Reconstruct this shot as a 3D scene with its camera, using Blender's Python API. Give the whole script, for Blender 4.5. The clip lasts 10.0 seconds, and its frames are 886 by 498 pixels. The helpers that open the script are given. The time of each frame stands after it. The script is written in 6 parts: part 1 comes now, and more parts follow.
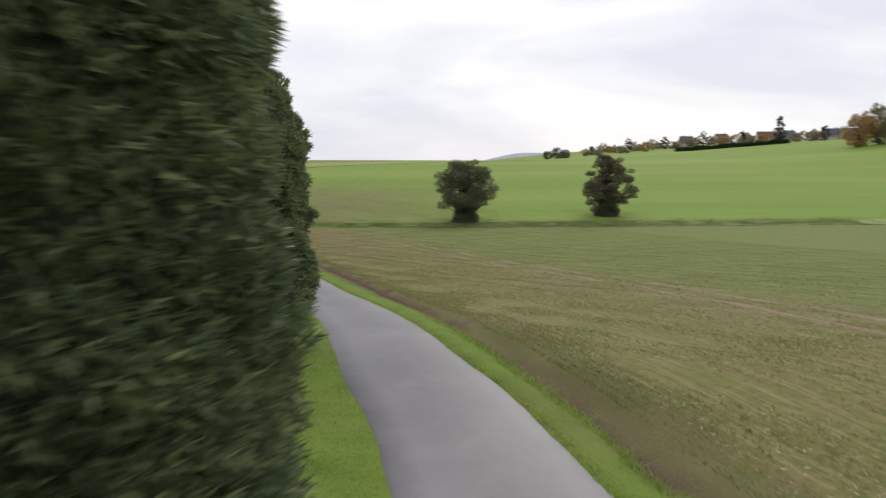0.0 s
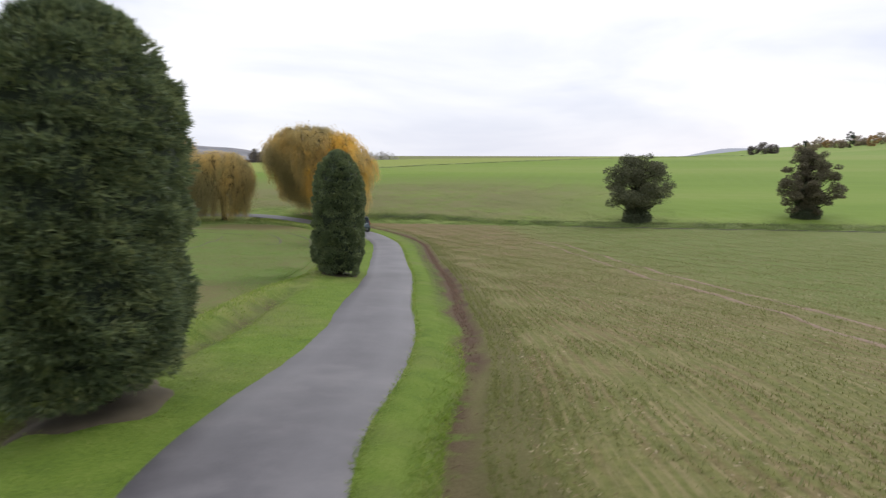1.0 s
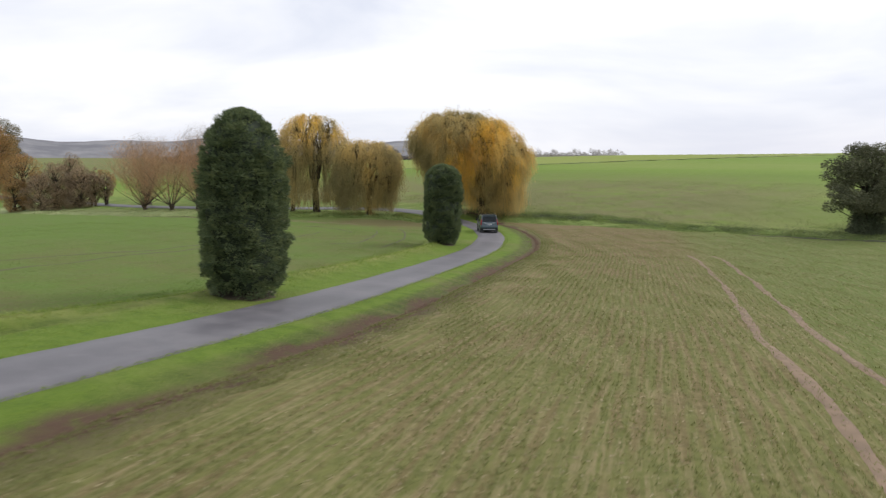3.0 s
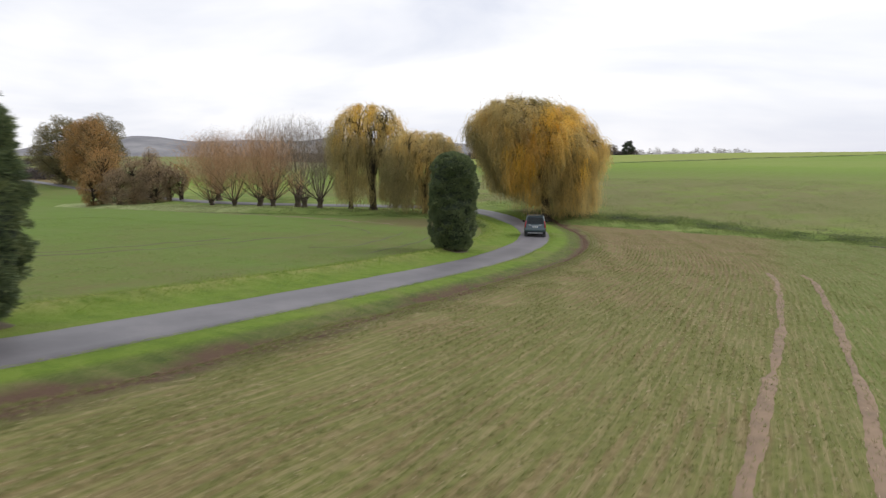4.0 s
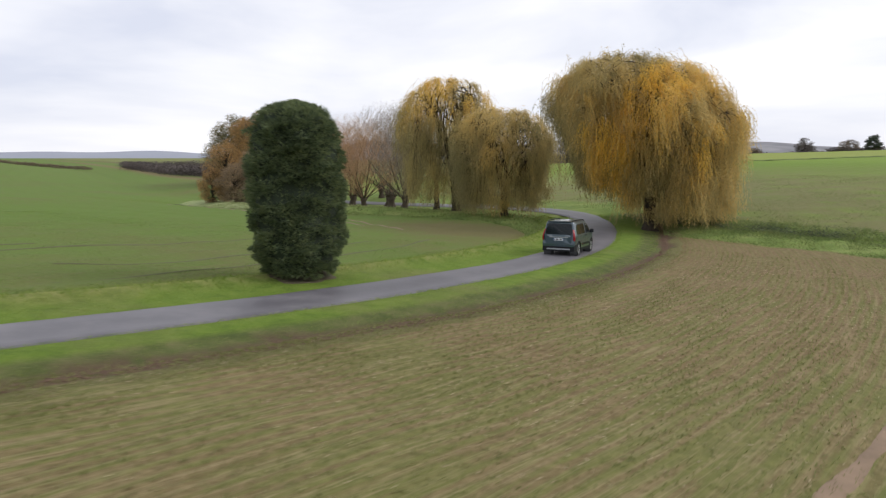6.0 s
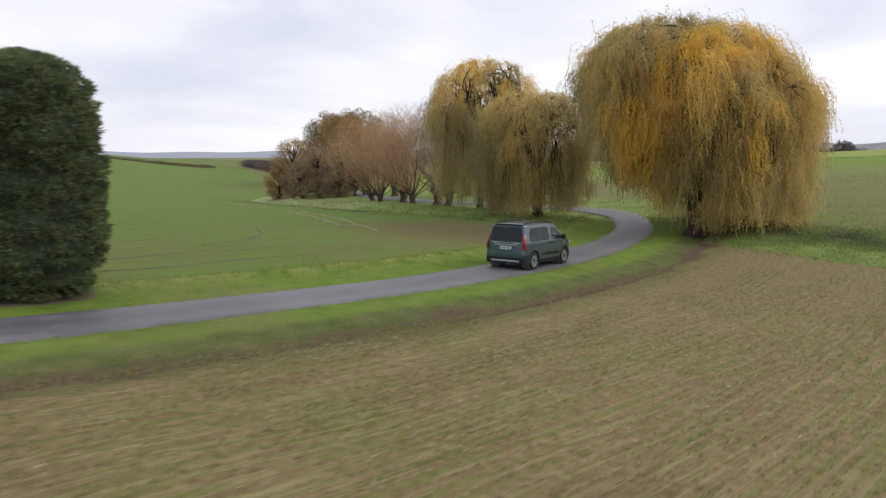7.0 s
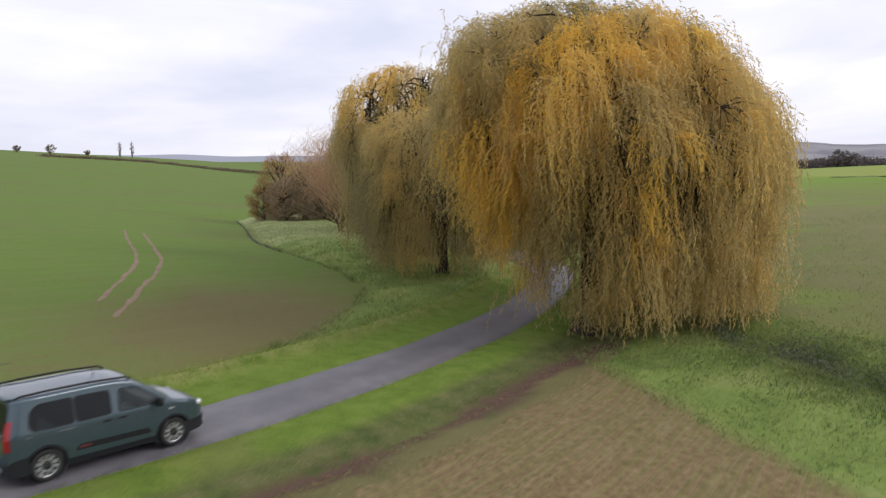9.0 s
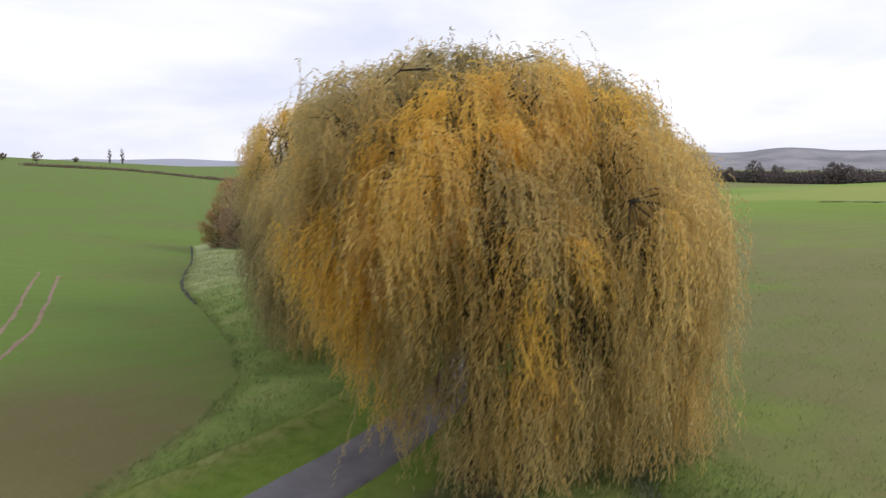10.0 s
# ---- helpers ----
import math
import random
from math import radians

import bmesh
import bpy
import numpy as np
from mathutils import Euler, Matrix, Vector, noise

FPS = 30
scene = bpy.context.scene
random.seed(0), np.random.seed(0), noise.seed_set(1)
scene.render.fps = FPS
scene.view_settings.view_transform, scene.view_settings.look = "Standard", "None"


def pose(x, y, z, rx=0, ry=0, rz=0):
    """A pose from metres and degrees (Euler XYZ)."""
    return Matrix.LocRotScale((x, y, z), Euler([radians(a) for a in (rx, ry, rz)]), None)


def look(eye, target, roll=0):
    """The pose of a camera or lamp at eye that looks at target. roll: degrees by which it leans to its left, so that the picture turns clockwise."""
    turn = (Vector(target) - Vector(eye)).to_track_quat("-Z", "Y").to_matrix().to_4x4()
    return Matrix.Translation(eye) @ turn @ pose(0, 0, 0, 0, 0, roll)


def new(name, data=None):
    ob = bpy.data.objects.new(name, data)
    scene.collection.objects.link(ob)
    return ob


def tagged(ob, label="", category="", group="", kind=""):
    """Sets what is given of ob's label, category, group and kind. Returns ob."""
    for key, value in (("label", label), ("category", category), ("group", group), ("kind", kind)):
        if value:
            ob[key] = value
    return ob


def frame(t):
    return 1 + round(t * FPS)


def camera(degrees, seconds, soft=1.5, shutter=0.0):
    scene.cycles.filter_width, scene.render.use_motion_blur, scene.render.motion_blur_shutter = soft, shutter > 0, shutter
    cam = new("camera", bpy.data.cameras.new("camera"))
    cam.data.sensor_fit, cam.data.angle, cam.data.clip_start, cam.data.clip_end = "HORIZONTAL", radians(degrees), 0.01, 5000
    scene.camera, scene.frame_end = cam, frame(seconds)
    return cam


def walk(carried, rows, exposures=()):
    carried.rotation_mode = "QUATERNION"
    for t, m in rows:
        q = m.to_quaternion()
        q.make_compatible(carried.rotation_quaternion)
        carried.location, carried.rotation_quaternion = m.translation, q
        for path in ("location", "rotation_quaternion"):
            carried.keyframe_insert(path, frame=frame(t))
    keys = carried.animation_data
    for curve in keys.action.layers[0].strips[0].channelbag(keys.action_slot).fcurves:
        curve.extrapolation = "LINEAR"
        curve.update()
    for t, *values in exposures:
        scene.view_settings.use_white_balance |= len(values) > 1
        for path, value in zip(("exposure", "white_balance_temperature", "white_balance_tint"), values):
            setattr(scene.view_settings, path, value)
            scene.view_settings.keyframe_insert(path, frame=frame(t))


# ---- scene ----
cam = camera(62.15, 10.0, soft=1.25, shutter=0.32)
PATH = [
    (0.0, pose(4.80, 3.95, 7.16, 82.94, -0.08, -0.07)),
    (0.5, pose(6.50, 6.61, 7.11, 82.77, -0.09, 8.34)),
    (1.0, pose(8.66, 9.57, 6.91, 82.62, -0.05, 14.93)),
    (1.5, pose(10.56, 13.35, 6.64, 82.49, -0.17, 20.31)),
    (2.0, pose(12.05, 17.85, 6.37, 82.51, -0.19, 25.16)),
    (3.5, pose(13.51, 33.84, 5.15, 82.50, -0.28, 37.76)),
    (4.0, pose(13.01, 41.00, 4.69, 82.49, -0.32, 42.66)),
    (4.5, pose(11.91, 47.74, 4.30, 82.53, -0.28, 46.65)),
    (5.0, pose(10.50, 54.64, 3.89, 82.60, -0.28, 50.97)),
    (5.5, pose(8.87, 61.07, 3.39, 82.71, -0.17, 55.16)),
    (7.0, pose(2.95, 79.65, 2.06, 82.73, 0.06, 69.96)),
    (7.5, pose(0.74, 84.53, 2.06, 82.75, 0.01, 72.43)),
    (8.0, pose(-1.91, 89.52, 2.50, 82.85, 0.07, 73.93)),
    (8.5, pose(-4.39, 93.70, 3.18, 82.87, 0.12, 75.58)),
    (9.0, pose(-6.96, 97.49, 4.15, 82.97, 0.10, 76.75)),
    (9.5, pose(-9.68, 100.68, 5.43, 83.05, 0.13, 77.10)),
    (10.0, pose(-12.71, 103.93, 7.03, 83.27, 0.02, 76.68)),
]
walk(cam, PATH, exposures=((0.0, -0.08, 6700, 10), (0.5, 0.0, 6600, 10), (1.1, 0.02, 6500, 11), (1.6, 0.16, 6350, 13), (2.0, 0.22, 6200, 16), (2.2, 0.15, 6300, 14), (3.3, 0.0, 6600, 10),
                           (4.0, 0.0, 6650, 10), (4.5, 0.02, 6450, 11), (5.0, 0.10, 6200, 15), (5.5, 0.0, 6500, 11), (7.0, -0.04, 6550, 12), (8.0, -0.03, 6500, 13), (9.0, 0.0, 6450, 15), (9.5, -0.04, 6500, 16), (10.0, 0.06, 6400, 14)))

# ---- sky and sun: bright overcast ----
SUN_EL, SUN_AZ = 32.0, -20.0   # degrees; azimuth counted from +y towards -x
world = bpy.data.worlds.new("overcast_sky")
scene.world = world
world.use_nodes = True
wn, wl = world.node_tree.nodes, world.node_tree.links
wn.clear()
w_out = wn.new("ShaderNodeOutputWorld")
w_mix = wn.new("ShaderNodeMixShader")
w_sky = wn.new("ShaderNodeTexSky")
w_sky.sky_type = "NISHITA"
w_sky.sun_disc = False
w_sky.sun_elevation = radians(SUN_EL)
w_sky.sun_rotation = radians(-SUN_AZ)
w_bg1 = wn.new("ShaderNodeBackground")
w_bg1.inputs["Strength"].default_value = 0.1
w_bg2 = wn.new("ShaderNodeBackground")
w_bg2.inputs["Strength"].default_value = 1.12
w_tc = wn.new("ShaderNodeTexCoord")
w_map = wn.new("ShaderNodeMapping")
w_map.inputs["Scale"].default_value = (1.3, 1.3, 5.5)
w_map.inputs["Location"].default_value = (0.35, 0.2, 0.1)
w_noise = wn.new("ShaderNodeTexNoise")
w_noise.inputs["Scale"].default_value = 1.5
w_noise.inputs["Detail"].default_value = 5.0
w_noise.inputs["Roughness"].default_value = 0.52
w_noise.inputs["Distortion"].default_value = 0.4
w_ramp = wn.new("ShaderNodeValToRGB")
w_ramp.color_ramp.elements[0].position = 0.36
w_ramp.color_ramp.elements[0].color = (0.70, 0.74, 0.86, 1)
w_ramp.color_ramp.elements[1].position = 0.60
w_ramp.color_ramp.elements[1].color = (0.97, 0.98, 1.02, 1)
wl.new(w_tc.outputs["Generated"], w_map.inputs["Vector"])
wl.new(w_map.outputs["Vector"], w_noise.inputs["Vector"])
wl.new(w_noise.outputs["Fac"], w_ramp.inputs["Fac"])
wl.new(w_ramp.outputs["Color"], w_bg2.inputs["Color"])
wl.new(w_sky.outputs["Color"], w_bg1.inputs["Color"])
w_mix.inputs["Fac"].default_value = 0.92
wl.new(w_bg1.outputs["Background"], w_mix.inputs[1])
wl.new(w_bg2.outputs["Background"], w_mix.inputs[2])
wl.new(w_mix.outputs["Shader"], w_out.inputs["Surface"])

sun_data = bpy.data.lights.new("sun", "SUN")
sun_data.energy, sun_data.angle, sun_data.color = 1.4, radians(25), (1.0, 0.96, 0.90)
sun = new("sun", sun_data)
sun_dir = Vector((-math.sin(radians(SUN_AZ)) * math.cos(radians(SUN_EL)),
                  math.cos(radians(SUN_AZ)) * math.cos(radians(SUN_EL)), math.sin(radians(SUN_EL))))
sun.matrix_world = look(sun_dir * 200, (0, 0, 0))

# ---- materials ----
class Mat:
    """A node material with short ways to add nodes."""

    def __init__(self, name, rough=0.8, metal=0.0, spec=0.4):
        self.m = bpy.data.materials.new(name)
        self.m.use_nodes = True
        self.t = self.m.node_tree
        self.b = self.t.nodes["Principled BSDF"]
        self.out = self.t.nodes["Material Output"]
        self.b.inputs["Roughness"].default_value = rough
        self.b.inputs["Metallic"].default_value = metal
        self.b.inputs["Specular IOR Level"].default_value = spec
        self.co = None

    def n(self, kind, **values):
        node = self.t.nodes.new("ShaderNode" + kind)
        for key, value in values.items():
            node.inputs[key.replace("_", " ")].default_value = value
        return node

    def link(self, a, b):
        self.t.links.new(a, b)

    def coords(self):
        if self.co is None:
            self.co = self.n("TexCoord").outputs["Object"]
        return self.co

    def noise(self, scale, detail=3.0, rough=0.55, stretch=None):
        node = self.n("TexNoise", Scale=scale, Detail=detail, Roughness=rough)
        vec = self.coords()
        if stretch:
            mp = self.n("Mapping", Scale=stretch)
            self.link(vec, mp.inputs["Vector"])
            vec = mp.outputs["Vector"]
        self.link(vec, node.inputs["Vector"])
        return node.outputs["Fac"]

    def attr(self, name):
        node = self.n("Attribute")
        node.attribute_name = name
        return node.outputs["Fac"]

    def island(self):
        return self.n("NewGeometry").outputs["Random Per Island"]

    def per_object(self):
        return self.n("ObjectInfo").outputs["Random"]

    def ramp(self, fac, *stops):
        node = self.n("ValToRGB")
        e = node.color_ramp.elements
        while len(e) < len(stops):
            e.new(0.5)
        for el, (p, c) in zip(e, stops):
            el.position = p
            el.color = (*c, 1) if len(c) == 3 else c
        self.link(fac, node.inputs["Fac"])
        return node.outputs["Color"]

    def grey(self, fac, lo, hi):
        node = self.n("MapRange")
        node.clamp = True
        node.inputs["From Min"].default_value = lo
        node.inputs["From Max"].default_value = hi
        self.link(fac, node.inputs["Value"])
        return node.outputs["Result"]

    def math(self, op, a, b=None):
        node = self.n("Math")
        node.operation = op
        for i, v in enumerate((a, b)):
            if v is None:
                continue
            if isinstance(v, (int, float)):
                node.inputs[i].default_value = v
            else:
                self.link(v, node.inputs[i])
        return node.outputs[0]

    def mix(self, fac, a, b, mode="MIX"):
        node = self.n("Mix")
        node.data_type, node.blend_type = "RGBA", mode
        for sock, v in ((node.inputs[0], fac), (node.inputs[6], a), (node.inputs[7], b)):
            if isinstance(v, (int, float)):
                sock.default_value = v
            elif isinstance(v, tuple):
                sock.default_value = (*v, 1)
            else:
                self.link(v, sock)
        return node.outputs[2]

    def color(self, c):
        if isinstance(c, tuple):
            self.b.inputs["Base Color"].default_value = (*c, 1)
        else:
            self.link(c, self.b.inputs["Base Color"])
        return self

    def rough(self, fac, lo, hi):
        node = self.n("MapRange")
        node.inputs["To Min"].default_value = lo
        node.inputs["To Max"].default_value = hi
        self.link(fac, node.inputs["Value"])
        self.link(node.outputs["Result"], self.b.inputs["Roughness"])
        return self

    def bump(self, fac, strength=0.5, dist=0.02):
        node = self.n("Bump", Strength=strength, Distance=dist)
        self.link(fac, node.inputs["Height"])
        self.link(node.outputs["Normal"], self.b.inputs["Normal"])
        return self

    def leafy(self, share, tint=None):
        """Lets some light through, as thin leaves do."""
        tr = self.n("BsdfTranslucent")
        mx = self.n("MixShader")
        mx.inputs["Fac"].default_value = share
        src = self.b.inputs["Base Color"]
        if src.is_linked:
            self.link(src.links[0].from_socket, tr.inputs["Color"])
        else:
            tr.inputs["Color"].default_value = src.default_value
        self.link(self.b.outputs["BSDF"], mx.inputs[1])
        self.link(tr.outputs["BSDF"], mx.inputs[2])
        self.link(mx.outputs["Shader"], self.out.inputs["Surface"])
        return self


def plain(name, c, rough=0.6, metal=0.0, spec=0.4, vary=0.12, scale=6.0):
    """A plain finish with faint mottling."""
    m = Mat(name, rough, metal, spec)
    f = m.noise(scale, 4)
    m.color(m.mix(f, tuple(x * (1 - vary) for x in c), tuple(min(1, x * (1 + vary)) for x in c)))
    m.rough(f, max(0.02, rough - 0.07), min(1, rough + 0.07))
    return m.m


def make_ground():
    m = Mat("field_soil_and_crop", 0.95, spec=0.15)
    big, mid, fine = m.noise(0.05, 4), m.noise(0.35, 5), m.noise(5.0, 5, 0.65)
    grain = m.noise(22.0, 3, 0.7)
    # drilled rows follow the field's edge
    row = m.attr("rowd")
    wob = m.math("MULTIPLY", m.math("SUBTRACT", mid, 0.5), 0.12)
    ph = m.math("MULTIPLY", m.math("ADD", row, wob), 2 * math.pi / 0.36)
    lay = m.n("CombineXYZ")
    m.link(m.math("MULTIPLY", row, 1.0), lay.inputs[0])
    m.link(m.math("MULTIPLY", m.attr("stat"), 0.045), lay.inputs[1])
    streak_n = m.n("TexNoise", Scale=4.5, Detail=7.0, Roughness=0.72)
    m.link(lay.outputs[0], streak_n.inputs["Vector"])
    streak = streak_n.outputs["Fac"]
    wave = m.math("MULTIPLY", m.math("ADD", m.math("MULTIPLY", m.math("SINE", ph), 0.5), 0.5), m.math("SUBTRACT", 1.0, m.math("MAXIMUM", m.attr("far"), m.attr("leftf"))))
    soil = m.ramp(m.math("ADD", m.math("MULTIPLY", fine, 0.6), m.math("MULTIPLY", grain, 0.4)),
                  (0.3, (0.095, 0.066, 0.032)), (0.5, (0.185, 0.134, 0.066)), (0.72, (0.31, 0.235, 0.125)))
    sprout = m.ramp(fine, (0.3, (0.108, 0.112, 0.034)), (0.7, (0.200, 0.188, 0.066)))
    def swing(f, k):
        return m.math("MULTIPLY", m.math("SUBTRACT", f, 0.5), k)
    cover = m.math("ADD", m.math("MULTIPLY", m.math("SUBTRACT", wave, 0.35), 0.34), m.math("ADD", 0.80, m.math("ADD", swing(big, 0.7), m.math("ADD", swing(mid, 1.3), swing(streak, 1.7)))))
    cover = m.math("ADD", cover, m.math("MULTIPLY", m.attr("green"), 0.8))
    near = m.mix(m.grey(cover, 0.74, 1.00), soil, sprout)
    near = m.mix(m.math("MULTIPLY", m.attr("green"), 1.1), near, m.mix(fine, (0.088, 0.130, 0.026), (0.155, 0.205, 0.046)))
    lay2 = m.n("TexNoise", Scale=9.0, Detail=6.0, Roughness=0.75)
    m.link(lay.outputs[0], lay2.inputs["Vector"])
    near = m.mix(m.math("MULTIPLY", m.grey(lay2.outputs["Fac"], 0.48, 0.63), 0.67), near, m.mix(grain, (0.20, 0.155, 0.080), (0.40, 0.32, 0.18)))
    # the closed, bright crop across the valley
    line = m.noise(0.45, 5, 0.7, (0.10, 1.5, 1.0))
    band = m.noise(0.02, 3, 0.5, (0.25, 1.6, 1.0))
    far = m.ramp(m.math("ADD", m.math("MULTIPLY", band, 0.55), m.math("ADD", m.math("MULTIPLY", fine, 0.20), m.math("MULTIPLY", line, 0.25))),
                 (0.34, (0.132, 0.210, 0.030)), (0.5, (0.176, 0.262, 0.042)), (0.64, (0.240, 0.282, 0.078)))
    left = m.mix(m.grey(m.math("ADD", m.math("MULTIPLY", big, 0.7), m.math("ADD", m.math("MULTIPLY", mid, 0.35), m.math("ADD", m.math("MULTIPLY", m.attr("brown"), 0.45), m.math("MULTIPLY", m.math("SUBTRACT", streak, 0.5), 0.7)))), 0.50, 0.86),
                 m.mix(fine, (0.085, 0.155, 0.026), (0.150, 0.222, 0.044)), m.mix(fine, (0.110, 0.110, 0.040), (0.190, 0.160, 0.068)))
    left = m.mix(m.math("MULTIPLY", m.grey(lay2.outputs["Fac"], 0.46, 0.66), 0.32), left, m.mix(grain, (0.125, 0.125, 0.042), (0.21, 0.185, 0.075)))
    rough_grass = m.ramp(m.math("ADD", m.math("MULTIPLY", mid, 0.6), m.math("MULTIPLY", fine, 0.4)),
                         (0.34, (0.105, 0.155, 0.038)), (0.5, (0.180, 0.250, 0.058)), (0.68, (0.28, 0.30, 0.11)))
    c = m.mix(m.attr("leftf"), near, left)
    stub = m.mix(m.math("ADD", m.math("MULTIPLY", fine, 0.5), m.math("MULTIPLY", mid, 0.5)), (0.095, 0.105, 0.040), (0.245, 0.205, 0.100))
    far = m.mix(m.math("MULTIPLY", m.attr("stubble"), m.grey(m.math("ADD", m.math("MULTIPLY", big, 0.5), m.math("MULTIPLY", mid, 0.5)), 0.26, 0.52)), far, stub)
    far = m.mix(m.math("MULTIPLY", m.attr("beyond"), 0.8), far, m.mix(fine, (0.215, 0.262, 0.052), (0.300, 0.330, 0.092)))
    c = m.mix(m.attr("far"), c, far)
    c = m.mix(m.attr("bare"), c, m.mix(0.45, near, soil))
    c = m.mix(m.attr("grass"), c, rough_grass)
    c = m.mix(m.math("MULTIPLY", m.attr("dry"), m.grey(m.math("ADD", m.math("MULTIPLY", mid, 0.6), m.math("MULTIPLY", fine, 0.4)), 0.30, 0.55)), c, m.mix(fine, (0.235, 0.285, 0.115), (0.40, 0.43, 0.215)))
    m.color(c)
    h = m.math("ADD", m.math("MULTIPLY", fine, 0.6), m.math("ADD", m.math("MULTIPLY", grain, 0.3), m.math("MULTIPLY", wave, 0.22)))
    m.bump(h, 0.8, 0.06)
    return m.m


def make_asphalt():
    m = Mat("worn_asphalt", 0.7, spec=0.5)
    big, mid, fine = m.noise(0.25, 4), m.noise(1.6, 5, 0.6), m.noise(60.0, 2)
    lane = m.attr("lane")
    base = m.ramp(m.math("ADD", m.math("MULTIPLY", big, 0.5), m.math("MULTIPLY", mid, 0.5)),
                  (0.36, (0.060, 0.056, 0.064)), (0.5, (0.104, 0.098, 0.108)), (0.63, (0.160, 0.151, 0.159)))
    base = m.mix(m.math("MULTIPLY", lane, 0.35), base, (0.185, 0.178, 0.188))
    base = m.mix(m.math("MULTIPLY", m.grey(fine, 0.45, 0.7), 0.25), base, (0.23, 0.22, 0.22))
    m.color(base)
    m.rough(mid, 0.42, 0.72)
    m.bump(fine, 0.3, 0.004)
    return m.m


def make_verge():
    m = Mat("verge_turf", 0.95, spec=0.15)
    big, mid, fine = m.noise(0.22, 4), m.noise(1.4, 5), m.noise(16.0, 4, 0.7)
    g = m.ramp(m.math("ADD", m.math("MULTIPLY", mid, 0.5), m.math("MULTIPLY", fine, 0.5)),
               (0.30, (0.075, 0.125, 0.020)), (0.5, (0.140, 0.215, 0.030)), (0.70, (0.205, 0.265, 0.055)))
    dry = m.mix(fine, (0.16, 0.145, 0.06), (0.27, 0.23, 0.11))
    c = m.mix(m.math("MULTIPLY", m.grey(big, 0.50, 0.72), 0.5), g, dry)
    soil = m.mix(fine, (0.078, 0.050, 0.034), (0.160, 0.105, 0.072))
    weed = m.ramp(m.math("ADD", m.math("MULTIPLY", mid, 0.55), m.math("MULTIPLY", fine, 0.45)),
                  (0.34, (0.058, 0.080, 0.024)), (0.5, (0.110, 0.130, 0.042)), (0.66, (0.180, 0.165, 0.075)))
    c = m.mix(m.math("MULTIPLY", m.attr("weedy"), 0.95), c, weed)
    c = m.mix(m.math("MULTIPLY", m.attr("pale"), m.grey(mid, 0.3, 0.6)), c, m.mix(fine, (0.19, 0.215, 0.055), (0.34, 0.33, 0.13)))
    crop = m.mix(m.math("ADD", m.math("MULTIPLY", fine, 0.6), m.math("MULTIPLY", mid, 0.4)), (0.085, 0.095, 0.028), (0.26, 0.225, 0.105))
    c = m.mix(m.math("MULTIPLY", m.attr("soil"), m.grey(mid, 0.30, 0.46)), c, soil)
    c = m.mix(m.attr("crop"), c, crop)
    m.color(c)
    m.bump(m.math("ADD", fine, m.math("MULTIPLY", mid, 0.8)), 0.9, 0.06)
    return m.m


def make_leaf(name, *stops, share=0.25, big=0.5, rough=0.6):
    """Leaves whose colours run over the stops, by clump and by leaf."""
    m = Mat(name, rough, spec=0.25)
    f = m.math("ADD", m.math("MULTIPLY", m.noise(big, 3), 0.6), m.math("MULTIPLY", m.island(), 0.4))
    m.color(m.ramp(f, *stops))
    m.leafy(share)
    return m.m


def make_tinted(name, stops, share=0.5, spread=0.15):
    """Leaves whose colour follows the mesh's own 'tint' value, with scatter leaf by leaf."""
    m = Mat(name, 0.55, spec=0.25)
    f = m.math("ADD", m.attr("tint"), m.math("MULTIPLY", m.math("SUBTRACT", m.island(), 0.5), spread))
    m.color(m.ramp(f, *stops))
    m.leafy(share)
    return m.m


def make_bark(name, a, b):
    m = Mat(name, 0.95, spec=0.2)
    f = m.noise(7.0, 5, 0.65, (1, 1, 0.25))
    m.color(m.mix(m.grey(f, 0.3, 0.7), a, b))
    m.bump(f, 0.9, 0.04)
    return m.m


GROUND, ASPHALT, VERGE = make_ground(), make_asphalt(), make_verge()
BLADE = make_leaf("grass_blades", (0.25, (0.140, 0.220, 0.034)), (0.5, (0.230, 0.325, 0.052)), (0.75, (0.36, 0.39, 0.12)), share=0.5, big=0.4)
ROUGH_BLADE = make_leaf("rank_grass", (0.25, (0.105, 0.158, 0.050)), (0.5, (0.195, 0.262, 0.076)), (0.78, (0.35, 0.345, 0.15)), share=0.35, big=0.3)
PALE_BLADE = make_leaf("pale_grass", (0.25, (0.20, 0.245, 0.10)), (0.5, (0.33, 0.375, 0.165)), (0.78, (0.47, 0.46, 0.25)), share=0.4, big=0.3)
SPROUT = make_leaf("crop_seedlings", (0.3, (0.175, 0.190, 0.062)), (0.7, (0.275, 0.280, 0.105)), share=0.4)
STRAW = make_leaf("straw_bits", (0.3, (0.30, 0.23, 0.13)), (0.7, (0.52, 0.43, 0.27)), share=0.05)
YEW = make_leaf("yew_needles", (0.28, (0.080, 0.112, 0.062)), (0.5, (0.150, 0.196, 0.098)), (0.75, (0.27, 0.305, 0.130)), share=0.3, big=1.9, rough=0.5)
YEW_CORE = plain("yew_shade_core", (0.030, 0.042, 0.024), 0.95, vary=0.4)
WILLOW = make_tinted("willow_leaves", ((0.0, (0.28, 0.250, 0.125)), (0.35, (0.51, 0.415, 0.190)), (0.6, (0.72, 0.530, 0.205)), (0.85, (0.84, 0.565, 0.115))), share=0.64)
BARK = make_bark("grey_bark", (0.038, 0.030, 0.022), (0.125, 0.100, 0.076))
DARK_BARK = make_bark("dark_bark", (0.022, 0.018, 0.014), (0.075, 0.060, 0.045))
